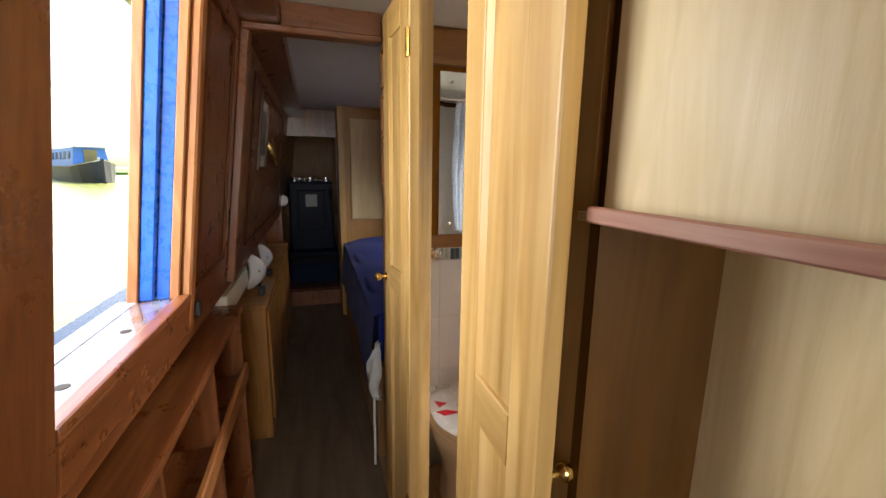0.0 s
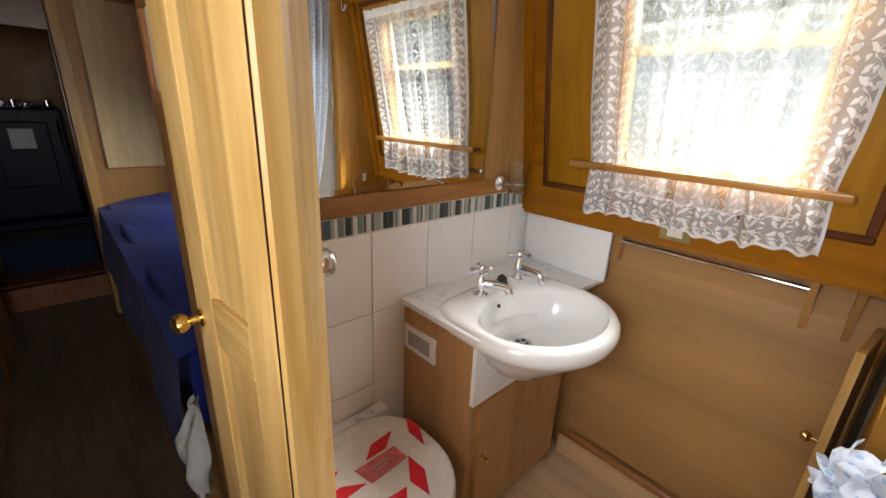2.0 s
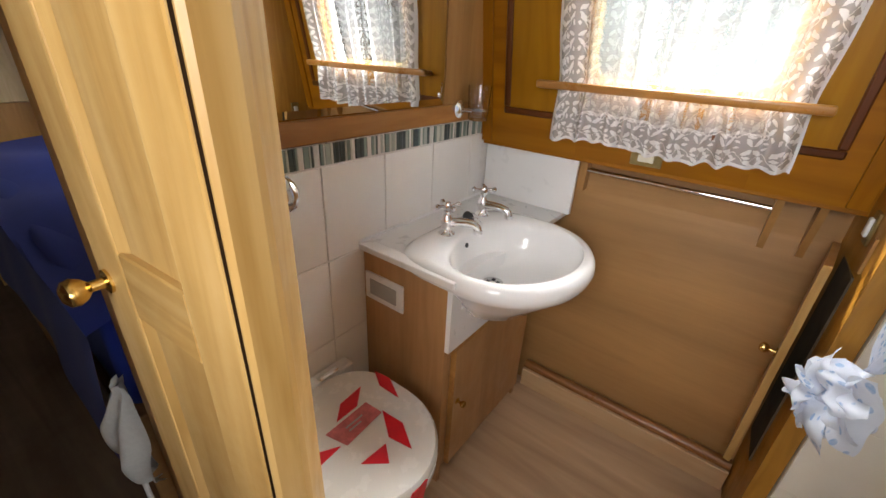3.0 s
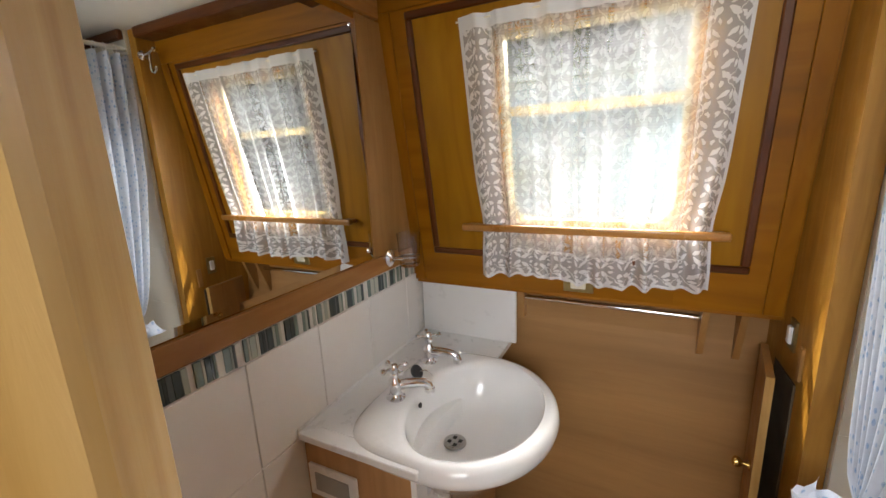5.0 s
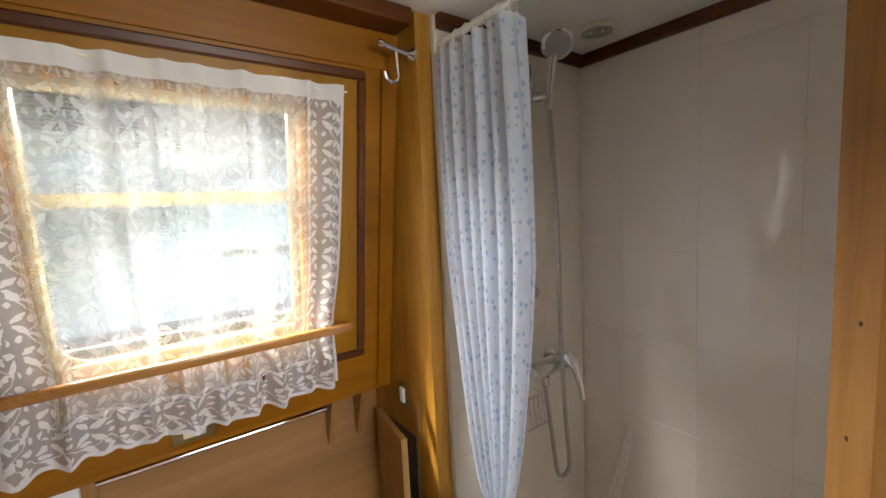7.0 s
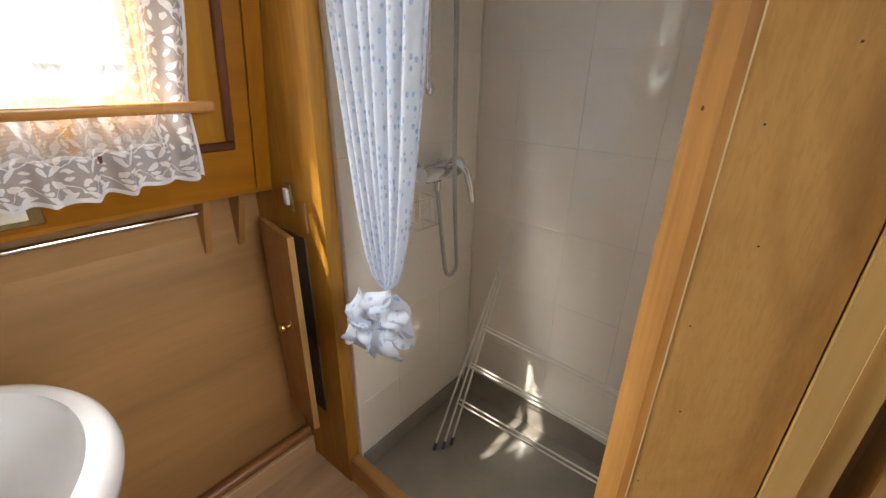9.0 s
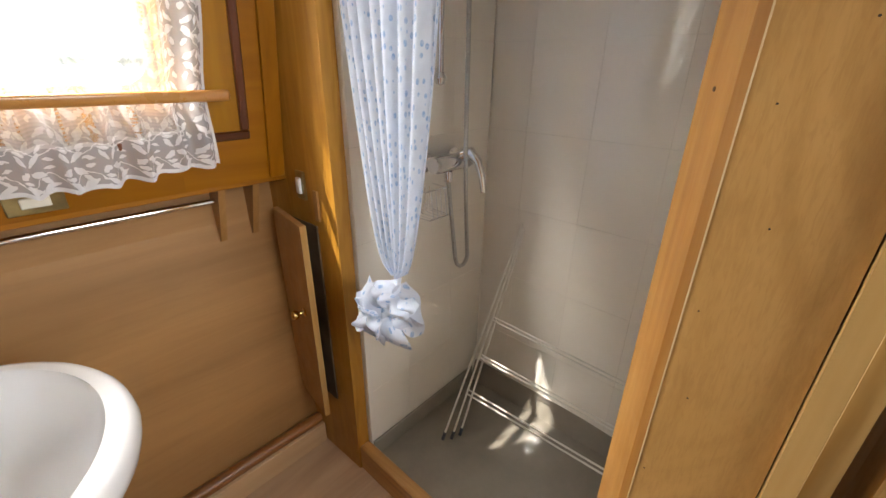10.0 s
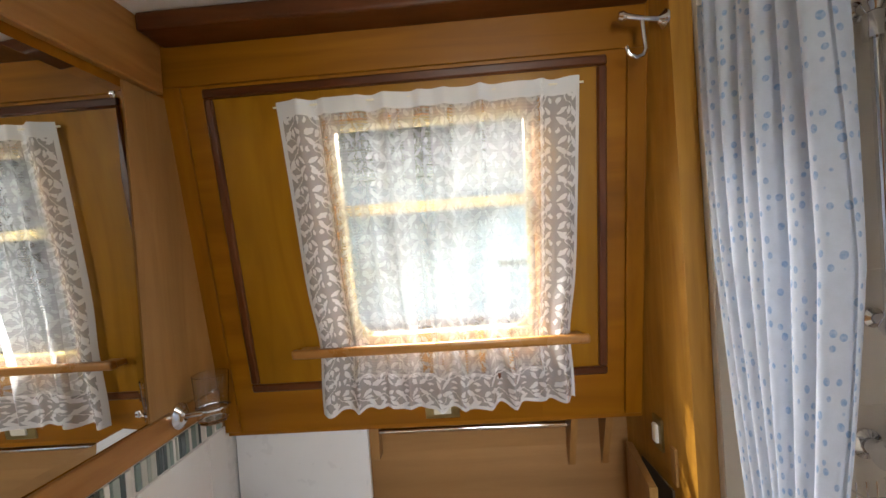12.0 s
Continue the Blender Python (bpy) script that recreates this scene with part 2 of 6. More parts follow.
def lace():
    """White net curtain: a sheer ground, winding stems with leaves, and a bolder leaf border."""
    w = Mat("white_lace")
    c = w.node("ShaderNodeTexCoord")
    nz = w.node("ShaderNodeTexNoise")
    nz.inputs["Scale"].default_value = 75.0
    nz.inputs["Detail"].default_value = 2.0
    w.link(c.outputs["UV"], nz.inputs["Vector"])
    raw = w.node("ShaderNodeSeparateXYZ")
    w.link(c.outputs["UV"], raw.inputs[0])
    wob = w.node("ShaderNodeSeparateColor")
    w.link(nz.outputs["Color"], wob.inputs[0])
    u0, v0 = raw.outputs[0], raw.outputs[1]
    u = w.math("MULTIPLY_ADD", w.math("SUBTRACT", wob.outputs[0], 0.5), 0.012, u0)
    v = w.math("MULTIPLY_ADD", w.math("SUBTRACT", wob.outputs[1], 0.5), 0.012, v0)
    # distance in from the side hems and from the bottom hem
    side = w.math("MINIMUM", u0, w.math("SUBTRACT", 0.70, u0))
    edge = w.math("MINIMUM", side, v0)
    border = w.math("LESS_THAN", edge, 0.092)
    low = w.math("LESS_THAN", v0, side)
    wobbly_side = w.math("MINIMUM", u, w.math("SUBTRACT", 0.70, u))

    def choose(flag, yes, no):
        return w.math("ADD", w.math("MULTIPLY", flag, yes), w.math("MULTIPLY", w.math("SUBTRACT", 1.0, flag), no))

    field_x = w.math("PINGPONG", w.math("ADD", u, 0.03), 0.08)
    px = choose(border, choose(low, v, wobbly_side), field_x)
    py = choose(w.math("MULTIPLY", border, low), u, v)
    px = w.math("PINGPONG", w.math("MULTIPLY", px, 1.6), 0.09)
    py = w.math("MULTIPLY", py, 1.6)
    step = 0.104
    qy = w.math("MULTIPLY", w.math("FRACT", w.math("DIVIDE", py, step)), step)
    wave = w.math("SINE", w.math("MULTIPLY", py, math.tau / step))
    stem = w.math("ABSOLUTE", w.math("SUBTRACT", px, w.math("MULTIPLY_ADD", wave, 0.017, 0.045)))
    motif = w.math("LESS_THAN", stem, 0.0018)
    for x, y, rx, ry, turn in ((0.022, 0.024, 0.0095, 0.021, 0.6), (0.068, 0.044, 0.0095, 0.022, -0.6), (0.026, 0.068, 0.0105, 0.022, -0.45),
                               (0.068, 0.082, 0.0085, 0.018, 0.8), (0.047, 0.078, 0.007, 0.015, 0.1), (0.042, 0.026, 0.007, 0.015, -0.9),
                               (0.078, 0.016, 0.006, 0.012, 0.2), (0.010, 0.086, 0.005, 0.011, -0.2), (0.012, 0.048, 0.005, 0.010, 0.9)):
        a = w.math("SUBTRACT", px, x)
        b = w.math("SUBTRACT", qy, y)
        cs, sn = math.cos(turn), math.sin(turn)
        p = w.math("ADD", w.math("MULTIPLY", a, cs / rx), w.math("MULTIPLY", b, sn / rx))
        q = w.math("ADD", w.math("MULTIPLY", a, -sn / ry), w.math("MULTIPLY", b, cs / ry))
        inside = w.math("LESS_THAN", w.math("ADD", w.math("MULTIPLY", p, p), w.math("ABSOLUTE", q)), 1.0)
        motif = w.math("MAXIMUM", motif, inside)
    ribs = w.math("MULTIPLY_ADD", w.math("SINE", w.math("MULTIPLY", v0, 900.0)), 0.025, 0.0)
    gather = w.node("ShaderNodeMapping")
    gather.inputs["Scale"].default_value = (26, 0.9, 1)
    w.link(c.outputs["UV"], gather.inputs["Vector"])
    folds = w.noise(gather.outputs[0], 1.0, 3, 0.6, 0.3)
    ground = w.math("ADD", ribs, w.math("MULTIPLY_ADD", w.math("SUBTRACT", folds, 0.5), 0.85, 0.36))
    field = w.math("MULTIPLY_ADD", motif, 0.20, ground)
    band = w.math("MULTIPLY", w.math("GREATER_THAN", edge, 0.084), border)
    inb = w.math("ADD", w.math("MULTIPLY_ADD", motif, 0.44, 0.36), w.math("MULTIPLY", band, 0.25))
    veil = choose(border, inb, field)
    hem = w.math("MAXIMUM", w.math("LESS_THAN", edge, 0.009), w.math("GREATER_THAN", v0, 0.735))
    veil = w.math("MINIMUM", w.math("MAXIMUM", w.math("MAXIMUM", veil, 0.12), w.math("MULTIPLY", hem, 0.80)), 0.93)
    dif = w.node("ShaderNodeBsdfDiffuse")
    dif.inputs["Color"].default_value = (0.82, 0.83, 0.85, 1)
    tr = w.node("ShaderNodeBsdfTranslucent")
    tr.inputs["Color"].default_value = (0.78, 0.84, 0.88, 1)
    cloth = w.node("ShaderNodeMixShader")
    cloth.inputs[0].default_value = 0.03
    w.link(dif.outputs[0], cloth.inputs[1])
    w.link(tr.outputs[0], cloth.inputs[2])
    hole = w.node("ShaderNodeBsdfTransparent")
    mx = w.node("ShaderNodeMixShader")
    w.link(veil, mx.inputs[0])
    w.link(hole.outputs[0], mx.inputs[1])
    w.link(cloth.outputs[0], mx.inputs[2])
    w.link(mx.outputs[0], w.out.inputs["Surface"])
    return w.m


def glass(name, rough=0.0, tint=(1, 1, 1)):
    w = Mat(name)
    w.base(tint, rough)
    w.b.inputs["Transmission Weight"].default_value = 1.0
    w.b.inputs["IOR"].default_value = 1.45
    return w.m


def pane_glass():
    """Thin window glass: clear, with a faint reflection."""
    w = Mat("window_glass")
    t = w.node("ShaderNodeBsdfTransparent")
    g = w.node("ShaderNodeBsdfGlossy")
    g.inputs["Roughness"].default_value = 0.02
    fr = w.node("ShaderNodeFresnel")
    mx = w.node("ShaderNodeMixShader")
    w.link(fr.outputs[0], mx.inputs[0])
    w.link(t.outputs[0], mx.inputs[1])
    w.link(g.outputs[0], mx.inputs[2])
    w.link(mx.outputs[0], w.out.inputs["Surface"])
    return w.m


def mirror_glass():
    w = Mat("mirror_glass")
    w.base((0.86, 0.88, 0.87), 0.01, 1.0)
    return w.m


def water_mat():
    w = Mat("canal_water")
    v = w.coords((1, 1, 1))
    n = w.noise(v, 0.5, 4, 0.6, 0.5)
    c = w.ramp(n, [(0.3, (0.24, 0.26, 0.06)), (0.7, (0.30, 0.32, 0.09))])
    w.base(c, 0.2)
    w.b.inputs["Specular IOR Level"].default_value = 0.2
    w.bump(w.noise(v, 3.0, 5, 0.6, 0.6), 0.25, 0.06)
    return w.m


def mosaic_mat():
    w = Mat("glass_mosaic")
    info = w.node("ShaderNodeNewGeometry")
    c = w.ramp(info.outputs["Random Per Island"], [(0.0, (0.06, 0.085, 0.09)), (0.2, (0.20, 0.27, 0.25)), (0.38, (0.56, 0.58, 0.52)),
                                                   (0.55, (0.12, 0.15, 0.16)), (0.72, (0.38, 0.43, 0.39)), (0.9, (0.68, 0.68, 0.64))])
    w.t.nodes[-1].color_ramp.interpolation = "CONSTANT"
    w.base(c, 0.12, 0, 0.4)
    return w.m


SHOWERWALL = shower_panel()
LACE = lace()
DOTCLOTH = fabric("spotted_curtain_cloth", (0.77, 0.83, 0.94), 900, 0.7, 0.1, (0.33, 0.50, 0.74), 0.4)
BLUECLOTH = fabric("blue_bedcover", (0.010, 0.030, 0.25), 700, 0.9, 0.05, None, 0.0)
DARKCLOTH = fabric("dark_blue_pad", (0.004, 0.012, 0.04), 700, 0.9, 0.05, None, 0.0)
WHITECLOTH = fabric("white_cloth", (0.66, 0.66, 0.62), 700, 0.9, 0.2, None, 0.2)
GLASS = glass("clear_glass")
PANE = pane_glass()
MIRROR = mirror_glass()
WATER = water_mat()
MOSAIC = mosaic_mat()


# ---------------------------------------------------------------- building tools
ROOT = {}


def mesh_from(bm, name, mat, smooth=False):
    me = bpy.data.meshes.new(name)
    bmesh.ops.recalc_face_normals(bm, faces=bm.faces)
    bm.to_mesh(me)
    bm.free()
    me.materials.append(mat)
    if smooth:
        me.polygons.foreach_set("use_smooth", [True] * len(me.polygons))
        me.set_sharp_from_angle(angle=radians(40))
    return me


def thing(name, loc, label, category, group="", kind=""):
    """An empty at a thing's base; its parts hang under it."""
    ob = new(name)
    ob.location = loc
    ob.empty_display_size = 0.05
    ROOT[ob] = Vector(loc)
    return tagged(ob, label, category, group, kind)


def part(name, bm, material, parent, label="", smooth=False):
    """One mesh object, given in world metres, under a thing or under a part."""
    at = ROOT[parent]
    bmesh.ops.translate(bm, verts=bm.verts, vec=-at)
    ob = new(name, mesh_from(bm, name, material, smooth))
    ob.parent = parent
    ROOT[ob] = at
    return tagged(ob, label)


def solid(name, bm, material, label="", category="", kind="", group="", smooth=False):
    """A top-level mesh, given in world metres, with its origin at its base."""
    lo = [min(v.co[i] for v in bm.verts) for i in range(3)]
    hi = [max(v.co[i] for v in bm.verts) for i in range(3)]
    at = Vector(((lo[0] + hi[0]) / 2, (lo[1] + hi[1]) / 2, lo[2]))
    bmesh.ops.translate(bm, verts=bm.verts, vec=-at)
    ob = new(name, mesh_from(bm, name, material, smooth))
    ob.location = at
    ROOT[ob] = at
    return tagged(ob, label, category, group, kind)


def hexa(bm, corners):
    """A block from eight corners: four below, four above, in the same turn."""
    v = [bm.verts.new(c) for c in corners]
    for f in ((3, 2, 1, 0), (4, 5, 6, 7), (0, 1, 5, 4), (1, 2, 6, 5), (2, 3, 7, 6), (3, 0, 4, 7)):
        bm.faces.new([v[i] for i in f])
    return bm


def bevel(bm, width, seg=2):
    if width:
        bmesh.ops.bevel(bm, geom=list(bm.edges), offset=width, segments=seg, affect="EDGES", profile=0.6)
    return bm


def box(x0, x1, y0, y1, z0, z1, bev=0.002, bm=None, seg=1):
    b = bmesh.new()
    hexa(b, [(x0, y0, z0), (x1, y0, z0), (x1, y1, z0), (x0, y1, z0), (x0, y0, z1), (x1, y0, z1), (x1, y1, z1), (x0, y1, z1)])
    bevel(b, bev, seg)
    return join(bm, b) if bm else b


def join(bm, other):
    me = bpy.data.meshes.new("tmp")
    other.to_mesh(me)
    other.free()
    bm.from_mesh(me)
    bpy.data.meshes.remove(me)
    return bm


def prism(points, z0, z1, bev=0.0):
    """An upright block over a plan outline."""
    bm = bmesh.new()
    lo = [bm.verts.new((x, y, z0)) for x, y in points]
    hi = [bm.verts.new((x, y, z1)) for x, y in points]
    n = len(points)
    bm.faces.new(lo[::-1])
    bm.faces.new(hi)
    for i in range(n):
        bm.faces.new((lo[i], lo[(i + 1) % n], hi[(i + 1) % n], hi[i]))
    return bevel(bm, bev, 1)


def tube(path, radius, seg=10, closed=False, caps=True):
    """A round bar along a path; radius is a number or one for each point."""
    bm = bmesh.new()
    pts = [Vector(p) for p in path]
    n = len(pts)
    rings = []
    ref = None
    for i, p in enumerate(pts):
        a = pts[(i - 1) % n] if (closed or i > 0) else p
        b = pts[(i + 1) % n] if (closed or i < n - 1) else p
        d = (b - a).normalized()
        if ref is None:
            ref = d.orthogonal().normalized()
        ref = (ref - d * ref.dot(d)).normalized()
        side = d.cross(ref)
        r = radius[i] if isinstance(radius, (list, tuple)) else radius
        rings.append([bm.verts.new(p + (ref * math.cos(t) + side * math.sin(t)) * r) for t in (2 * math.pi * k / seg for k in range(seg))])
    for i in range(n if closed else n - 1):
        a, b = rings[i], rings[(i + 1) % n]
        for k in range(seg):
            bm.faces.new((a[k], a[(k + 1) % seg], b[(k + 1) % seg], b[k]))
    if caps and not closed:
        bm.faces.new(rings[0][::-1])
        bm.faces.new(rings[-1])
    return bm


def turned(profile, at, axis, seg=20):
    """A lathe shape: profile of (radius, distance along the axis) from a point."""
    axis = Vector(axis).normalized()
    path = [Vector(at) + axis * d for _, d in profile]
    bm = bmesh.new()
    ref = axis.orthogonal().normalized()
    side = axis.cross(ref)
    rings = []
    for (r, d), p in zip(profile, path):
        if r < 1e-5:
            rings.append([bm.verts.new(p)])
        else:
            rings.append([bm.verts.new(p + (ref * math.cos(t) + side * math.sin(t)) * r) for t in (2 * math.pi * k / seg for k in range(seg))])
    for a, b in zip(rings, rings[1:]):
        for k in range(seg):
            q = (k + 1) % seg
            if len(a) == 1 and len(b) > 1:
                bm.faces.new((a[0], b[q], b[k]))
            elif len(b) == 1 and len(a) > 1:
                bm.faces.new((a[k], a[q], b[0]))
            elif len(a) > 1:
                bm.faces.new((a[k], a[q], b[q], b[k]))
    for r in (rings[0], rings[-1]):
        if len(r) > 1:
            bm.faces.new(r)
    return bm


def loft(loops, cap_first=True, cap_last=True):
    """Skin over closed loops with the same number of points."""
    bm = bmesh.new()
    rings = [[bm.verts.new(p) for p in loop] for loop in loops]
    n = len(rings[0])
    for a, b in zip(rings, rings[1:]):
        for k in range(n):
            bm.faces.new((a[k], a[(k + 1) % n], b[(k + 1) % n], b[k]))
    if cap_first:
        bm.faces.new(rings[0][::-1])
    if cap_last:
        bm.faces.new(rings[-1])
    return bm


def knob(name, at, axis, parent, mat=None, size=0.014):
    s = size / 0.014
    prof = [(0.013 * s, 0), (0.013 * s, 0.003 * s), (0.006 * s, 0.005 * s), (0.0055 * s, 0.016 * s), (0.011 * s, 0.021 * s), (0.0145 * s, 0.028 * s), (0.013 * s, 0.035 * s), (0.007 * s, 0.039 * s), (0, 0.040 * s)]
    return part(name, turned(prof, at, axis), mat or BRASS, parent, "round brass knob", True)


# plan: y runs along the boat, x across it. Cabin sides lean in above the gunwale.
CEIL_Z = 2.04
GUN = 1.03
LEANS = 0.165


def hx(z, off=0.0):
    """The starboard lining's face at height z, off metres proud of it."""
    return 1.53 - LEANS * (z - GUN) - off


def lx(z, off=0.0):
    """The port lining's face."""
    return -0.335 + 0.125 * (z - GUN) + off


def slab(side, y0, y1, z0, z1, o0, o1, bev=0.0015):
    """A board lying on a leaning side, between two offsets from its face."""
    f = hx if side > 0 else lx
    bm = bmesh.new()
    hexa(bm, [(f(z0, o0), y0, z0), (f(z0, o1), y0, z0), (f(z0, o1), y1, z0), (f(z0, o0), y1, z0), (f(z1, o0), y0, z1), (f(z1, o1), y0, z1), (f(z1, o1), y1, z1), (f(z1, o0), y1, z1)])
    return bevel(bm, bev, 1)


def sheet(fn, nu, nv, uvfn=None):
    """A cloth: a grid of fn(i/nu, j/nv), with UVs in metres."""
    bm = bmesh.new()
    uvl = bm.loops.layers.uv.new("UVMap")
    g = [[bm.verts.new(fn(i / nu, j / nv)) for j in range(nv + 1)] for i in range(nu + 1)]
    for i in range(nu):
        for j in range(nv):
            f = bm.faces.new((g[i][j], g[i + 1][j], g[i + 1][j + 1], g[i][j + 1]))
            for loop, (a, b) in zip(f.loops, ((i, j), (i + 1, j), (i + 1, j + 1), (i, j + 1))):
                loop[uvl].uv = uvfn(a / nu, b / nv) if uvfn else (a / nu, b / nv)
    return bm


# ---------------------------------------------------------------- structure
Y_BACK, Y_SHOWER, Y_JAMB, Y_MIRROR, Y_FAR = -1.3, -0.065, 0.655, 1.735, 4.45

floor = solid("floor", box(-0.62, 1.68, Y_BACK - 0.1, 7.4, -0.05, 0.0, 0), FLOORING, "worn oak-effect vinyl floor", "floor", "structure")
# darker slab over the same vinyl, with the passage's dimness in its colour
solid("floor_passage", box(-0.545, 0.262, Y_BACK, 4.44, 0.0, 0.004, 0), DIMFLOOR, "worn passage floor, darker brown for the dim light there", "floor", "structure")
ceiling = solid("ceiling", box(-0.62, 1.68, Y_BACK - 0.1, 7.4, CEIL_Z, CEIL_Z + 0.04, 0), CEIL, "plain white painted ceiling", "ceiling", "structure")

# starboard side: leaning lining round the window, gunwale underside, upright lower panel
WY0, WY1, WZ0, WZ1 = 0.872, 1.362, 1.262, 1.815
wall_st = thing("wall_starboard", (hx(GUN), 1.1, GUN), "honey-stained timber lining of the leaning cabin side", "wall", kind="structure")
for y0, y1, z0, z1 in ((0.565, WY0, GUN, CEIL_Z), (WY1, Y_MIRROR, GUN, CEIL_Z), (WY0, WY1, GUN, WZ0), (WY0, WY1, WZ1, CEIL_Z)):
    part("lining_board", slab(1, y0, y1, z0, z1, -0.05, 0, 0), HONEY, wall_st)


def lo(z):
    """The face of the lower panel, which splays out from the floor."""
    return 1.538 + 0.097 * min(1.0, z / 0.9)


bm = hexa(bmesh.new(), [(lo(0), 0.56, 0), (1.70, 0.56, 0), (1.70, Y_MIRROR, 0), (lo(0), Y_MIRROR, 0), (lo(0.9), 0.56, 0.9), (1.70, 0.56, 0.9), (1.70, Y_MIRROR, 0.9), (lo(0.9), Y_MIRROR, 0.9)])
join(bm, box(lo(1), 1.70, 0.56, Y_MIRROR, 0.9, GUN, 0))
solid("wall_starboard_lower", bm, VENEER, "oak veneer panel below the gunwale", "wall", "structure")
solid("gunwale_lining", box(hx(GUN) + 0.002, 1.68, 0.565, Y_MIRROR, GUN - 0.012, GUN + 0.012, 0.001), HONEY, "honey timber ledge lining under the gunwale", "trim", "structure")
solid("wall_starboard_rest", join(join(box(1.40, 1.62, Y_MIRROR, 2.5, 0, CEIL_Z, 0), box(1.40, 1.62, 3.0, 7.4, 0, CEIL_Z, 0)), join(join(box(1.40, 1.62, 2.5, 3.0, 0, 1.35, 0), box(1.40, 1.62, 2.5, 3.0, 1.8, CEIL_Z, 0)), box(1.62, 1.68, Y_BACK, 0.4, 0, CEIL_Z, 0))), VENEER_Z, "veneered cabin side", "wall", "structure")

# port side with the open side hatch
HY0, HY1, HZ0, HZ1 = 0.538, 1.085, 1.145, 1.95
bm = slab(-1, Y_BACK, HY0, GUN, CEIL_Z, -0.05, 0, 0)
join(bm, slab(-1, HY1 + 0.015, 7.4, GUN, CEIL_Z, -0.05, 0, 0))
join(bm, slab(-1, HY0, HY1 + 0.015, GUN, HZ0, -0.05, 0, 0))
join(bm, slab(-1, HY0, HY1 + 0.015, HZ1, CEIL_Z, -0.05, 0, 0))
solid("wall_port", bm, SAPELE_Z, "dark reddish timber lining of the leaning cabin side", "wall", "structure")
solid("wall_port_lower", box(-0.62, -0.56, Y_BACK, 7.4, 0, GUN - 0.03, 0), PLASTERCREAM, "cream-painted panel below the gunwale", "wall", "structure")
solid("gunwale_lining_port", box(-0.60, lx(GUN) - 0.002, Y_BACK, 7.4, GUN - 0.03, GUN - 0.004, 0.001), SAPELE, "reddish timber lining under the gunwale", "trim", "structure")
# the gap in this bulkhead is added to let the stern fill lamp in
bm = box(-0.62, -0.25, Y_BACK - 0.1, Y_BACK, 0, CEIL_Z, 0)
join(bm, box(0.25, 1.68, Y_BACK - 0.1, Y_BACK, 0, CEIL_Z, 0))
join(bm, box(-0.25, 0.25, Y_BACK - 0.1, Y_BACK, 1.95, CEIL_Z, 0))
join(bm, box(-0.25, 0.25, Y_BACK - 0.1, Y_BACK, 0, 0.75, 0))
solid("wall_stern", bm, VENEER_Z, "veneered bulkhead", "wall", "structure")
solid("wall_bow", box(-0.62, 1.68, 7.4, 7.5, 0, CEIL_Z, 0), VENEER_Z, "veneered bulkhead", "wall", "structure")

# bulkhead with the mirror; tiles below, timber above
solid("wall_mirror", box(0.33, 1.64, Y_MIRROR, Y_MIRROR + 0.04, 0, CEIL_Z, 0), HONEY_Z, "honey timber bulkhead behind the mirror", "wall", "structure")
solid("wall_passage", box(0.282, 0.328, 1.215, Y_MIRROR + 0.04, 0, CEIL_Z, 0), VENEER_Z, "veneered partition between passage and bathroom", "wall", "structure")

# partition on the hull side of the shower
bm = prism([(1.30, 0.56), (1.30, 0.605), (1.635, 0.615), (1.635, 0.56)], 0, GUN)
join(bm, hexa(bmesh.new(), [(1.30, 0.56, GUN), (hx(GUN), 0.56, GUN), (hx(GUN), 0.613, GUN), (1.30, 0.605, GUN), (1.30, 0.56, CEIL_Z), (hx(CEIL_Z), 0.56, CEIL_Z), (hx(CEIL_Z), 0.611, CEIL_Z), (1.30, 0.605, CEIL_Z)]))
solid("wall_shower_partition", bm, GOLD_Z, "warm oak veneer partition beside the shower", "wall", "structure")
# near side: wall between cupboard, shower and doorway
solid("wall_shower_end", box(0.346, 0.478, 0.56, Y_JAMB, 0, CEIL_Z, 0.0), ENDPLY, "oak veneer end panel of the shower, knotted and scuffed", "wall", "structure")
solid("wall_shower_port", box(0.47, 0.50, Y_SHOWER - 0.04, 0.56, 0, CEIL_Z, 0), SHOWERWALL, "glossy beige shower panel", "wall", "structure")
# the back wall stands a little askew
SKEW = radians(-0.4)


def back_y(x):
    return -0.044 + (x - 1.285) * math.tan(SKEW)


back_wall = thing("wall_shower_back", (0.9, back_y(0.9), 0), "glossy beige tiled shower wall with faint joints", "wall", kind="structure")
part("tile_bed", prism([(0.50, back_y(0.50) - 0.003), (1.62, back_y(1.62) - 0.003), (1.62, -0.11), (0.50, -0.11)], 0, CEIL_Z), JOINTBEIGE, back_wall)
side_wall = thing("wall_shower_side", (1.288, 0.25, 0), "glossy beige tiled shower wall with faint joints", "wall", kind="structure")
part("tile_bed", box(1.288, 1.32, -0.044, 0.558, 0, CEIL_Z, 0), JOINTBEIGE, side_wall)

# bulkhead into the berth, and the far bulkhead with its doorway
solid("wall_berth", box(0.33, 1.40, Y_MIRROR + 0.042, Y_MIRROR + 0.06, 0, CEIL_Z, 0), VENEER_Z, "veneered bulkhead of the berth", "wall", "structure")
bm = box(-0.5, -0.33, Y_FAR, Y_FAR + 0.05, 0, CEIL_Z, 0)
join(bm, box(0.23, 1.4, Y_FAR, Y_FAR + 0.05, 0, CEIL_Z, 0))
join(bm, box(-0.33, 0.23, Y_FAR, Y_FAR + 0.05, 1.78, CEIL_Z, 0))
join(bm, box(-0.33, 0.23, Y_FAR, Y_FAR + 0.05, 0, 0.16, 0))
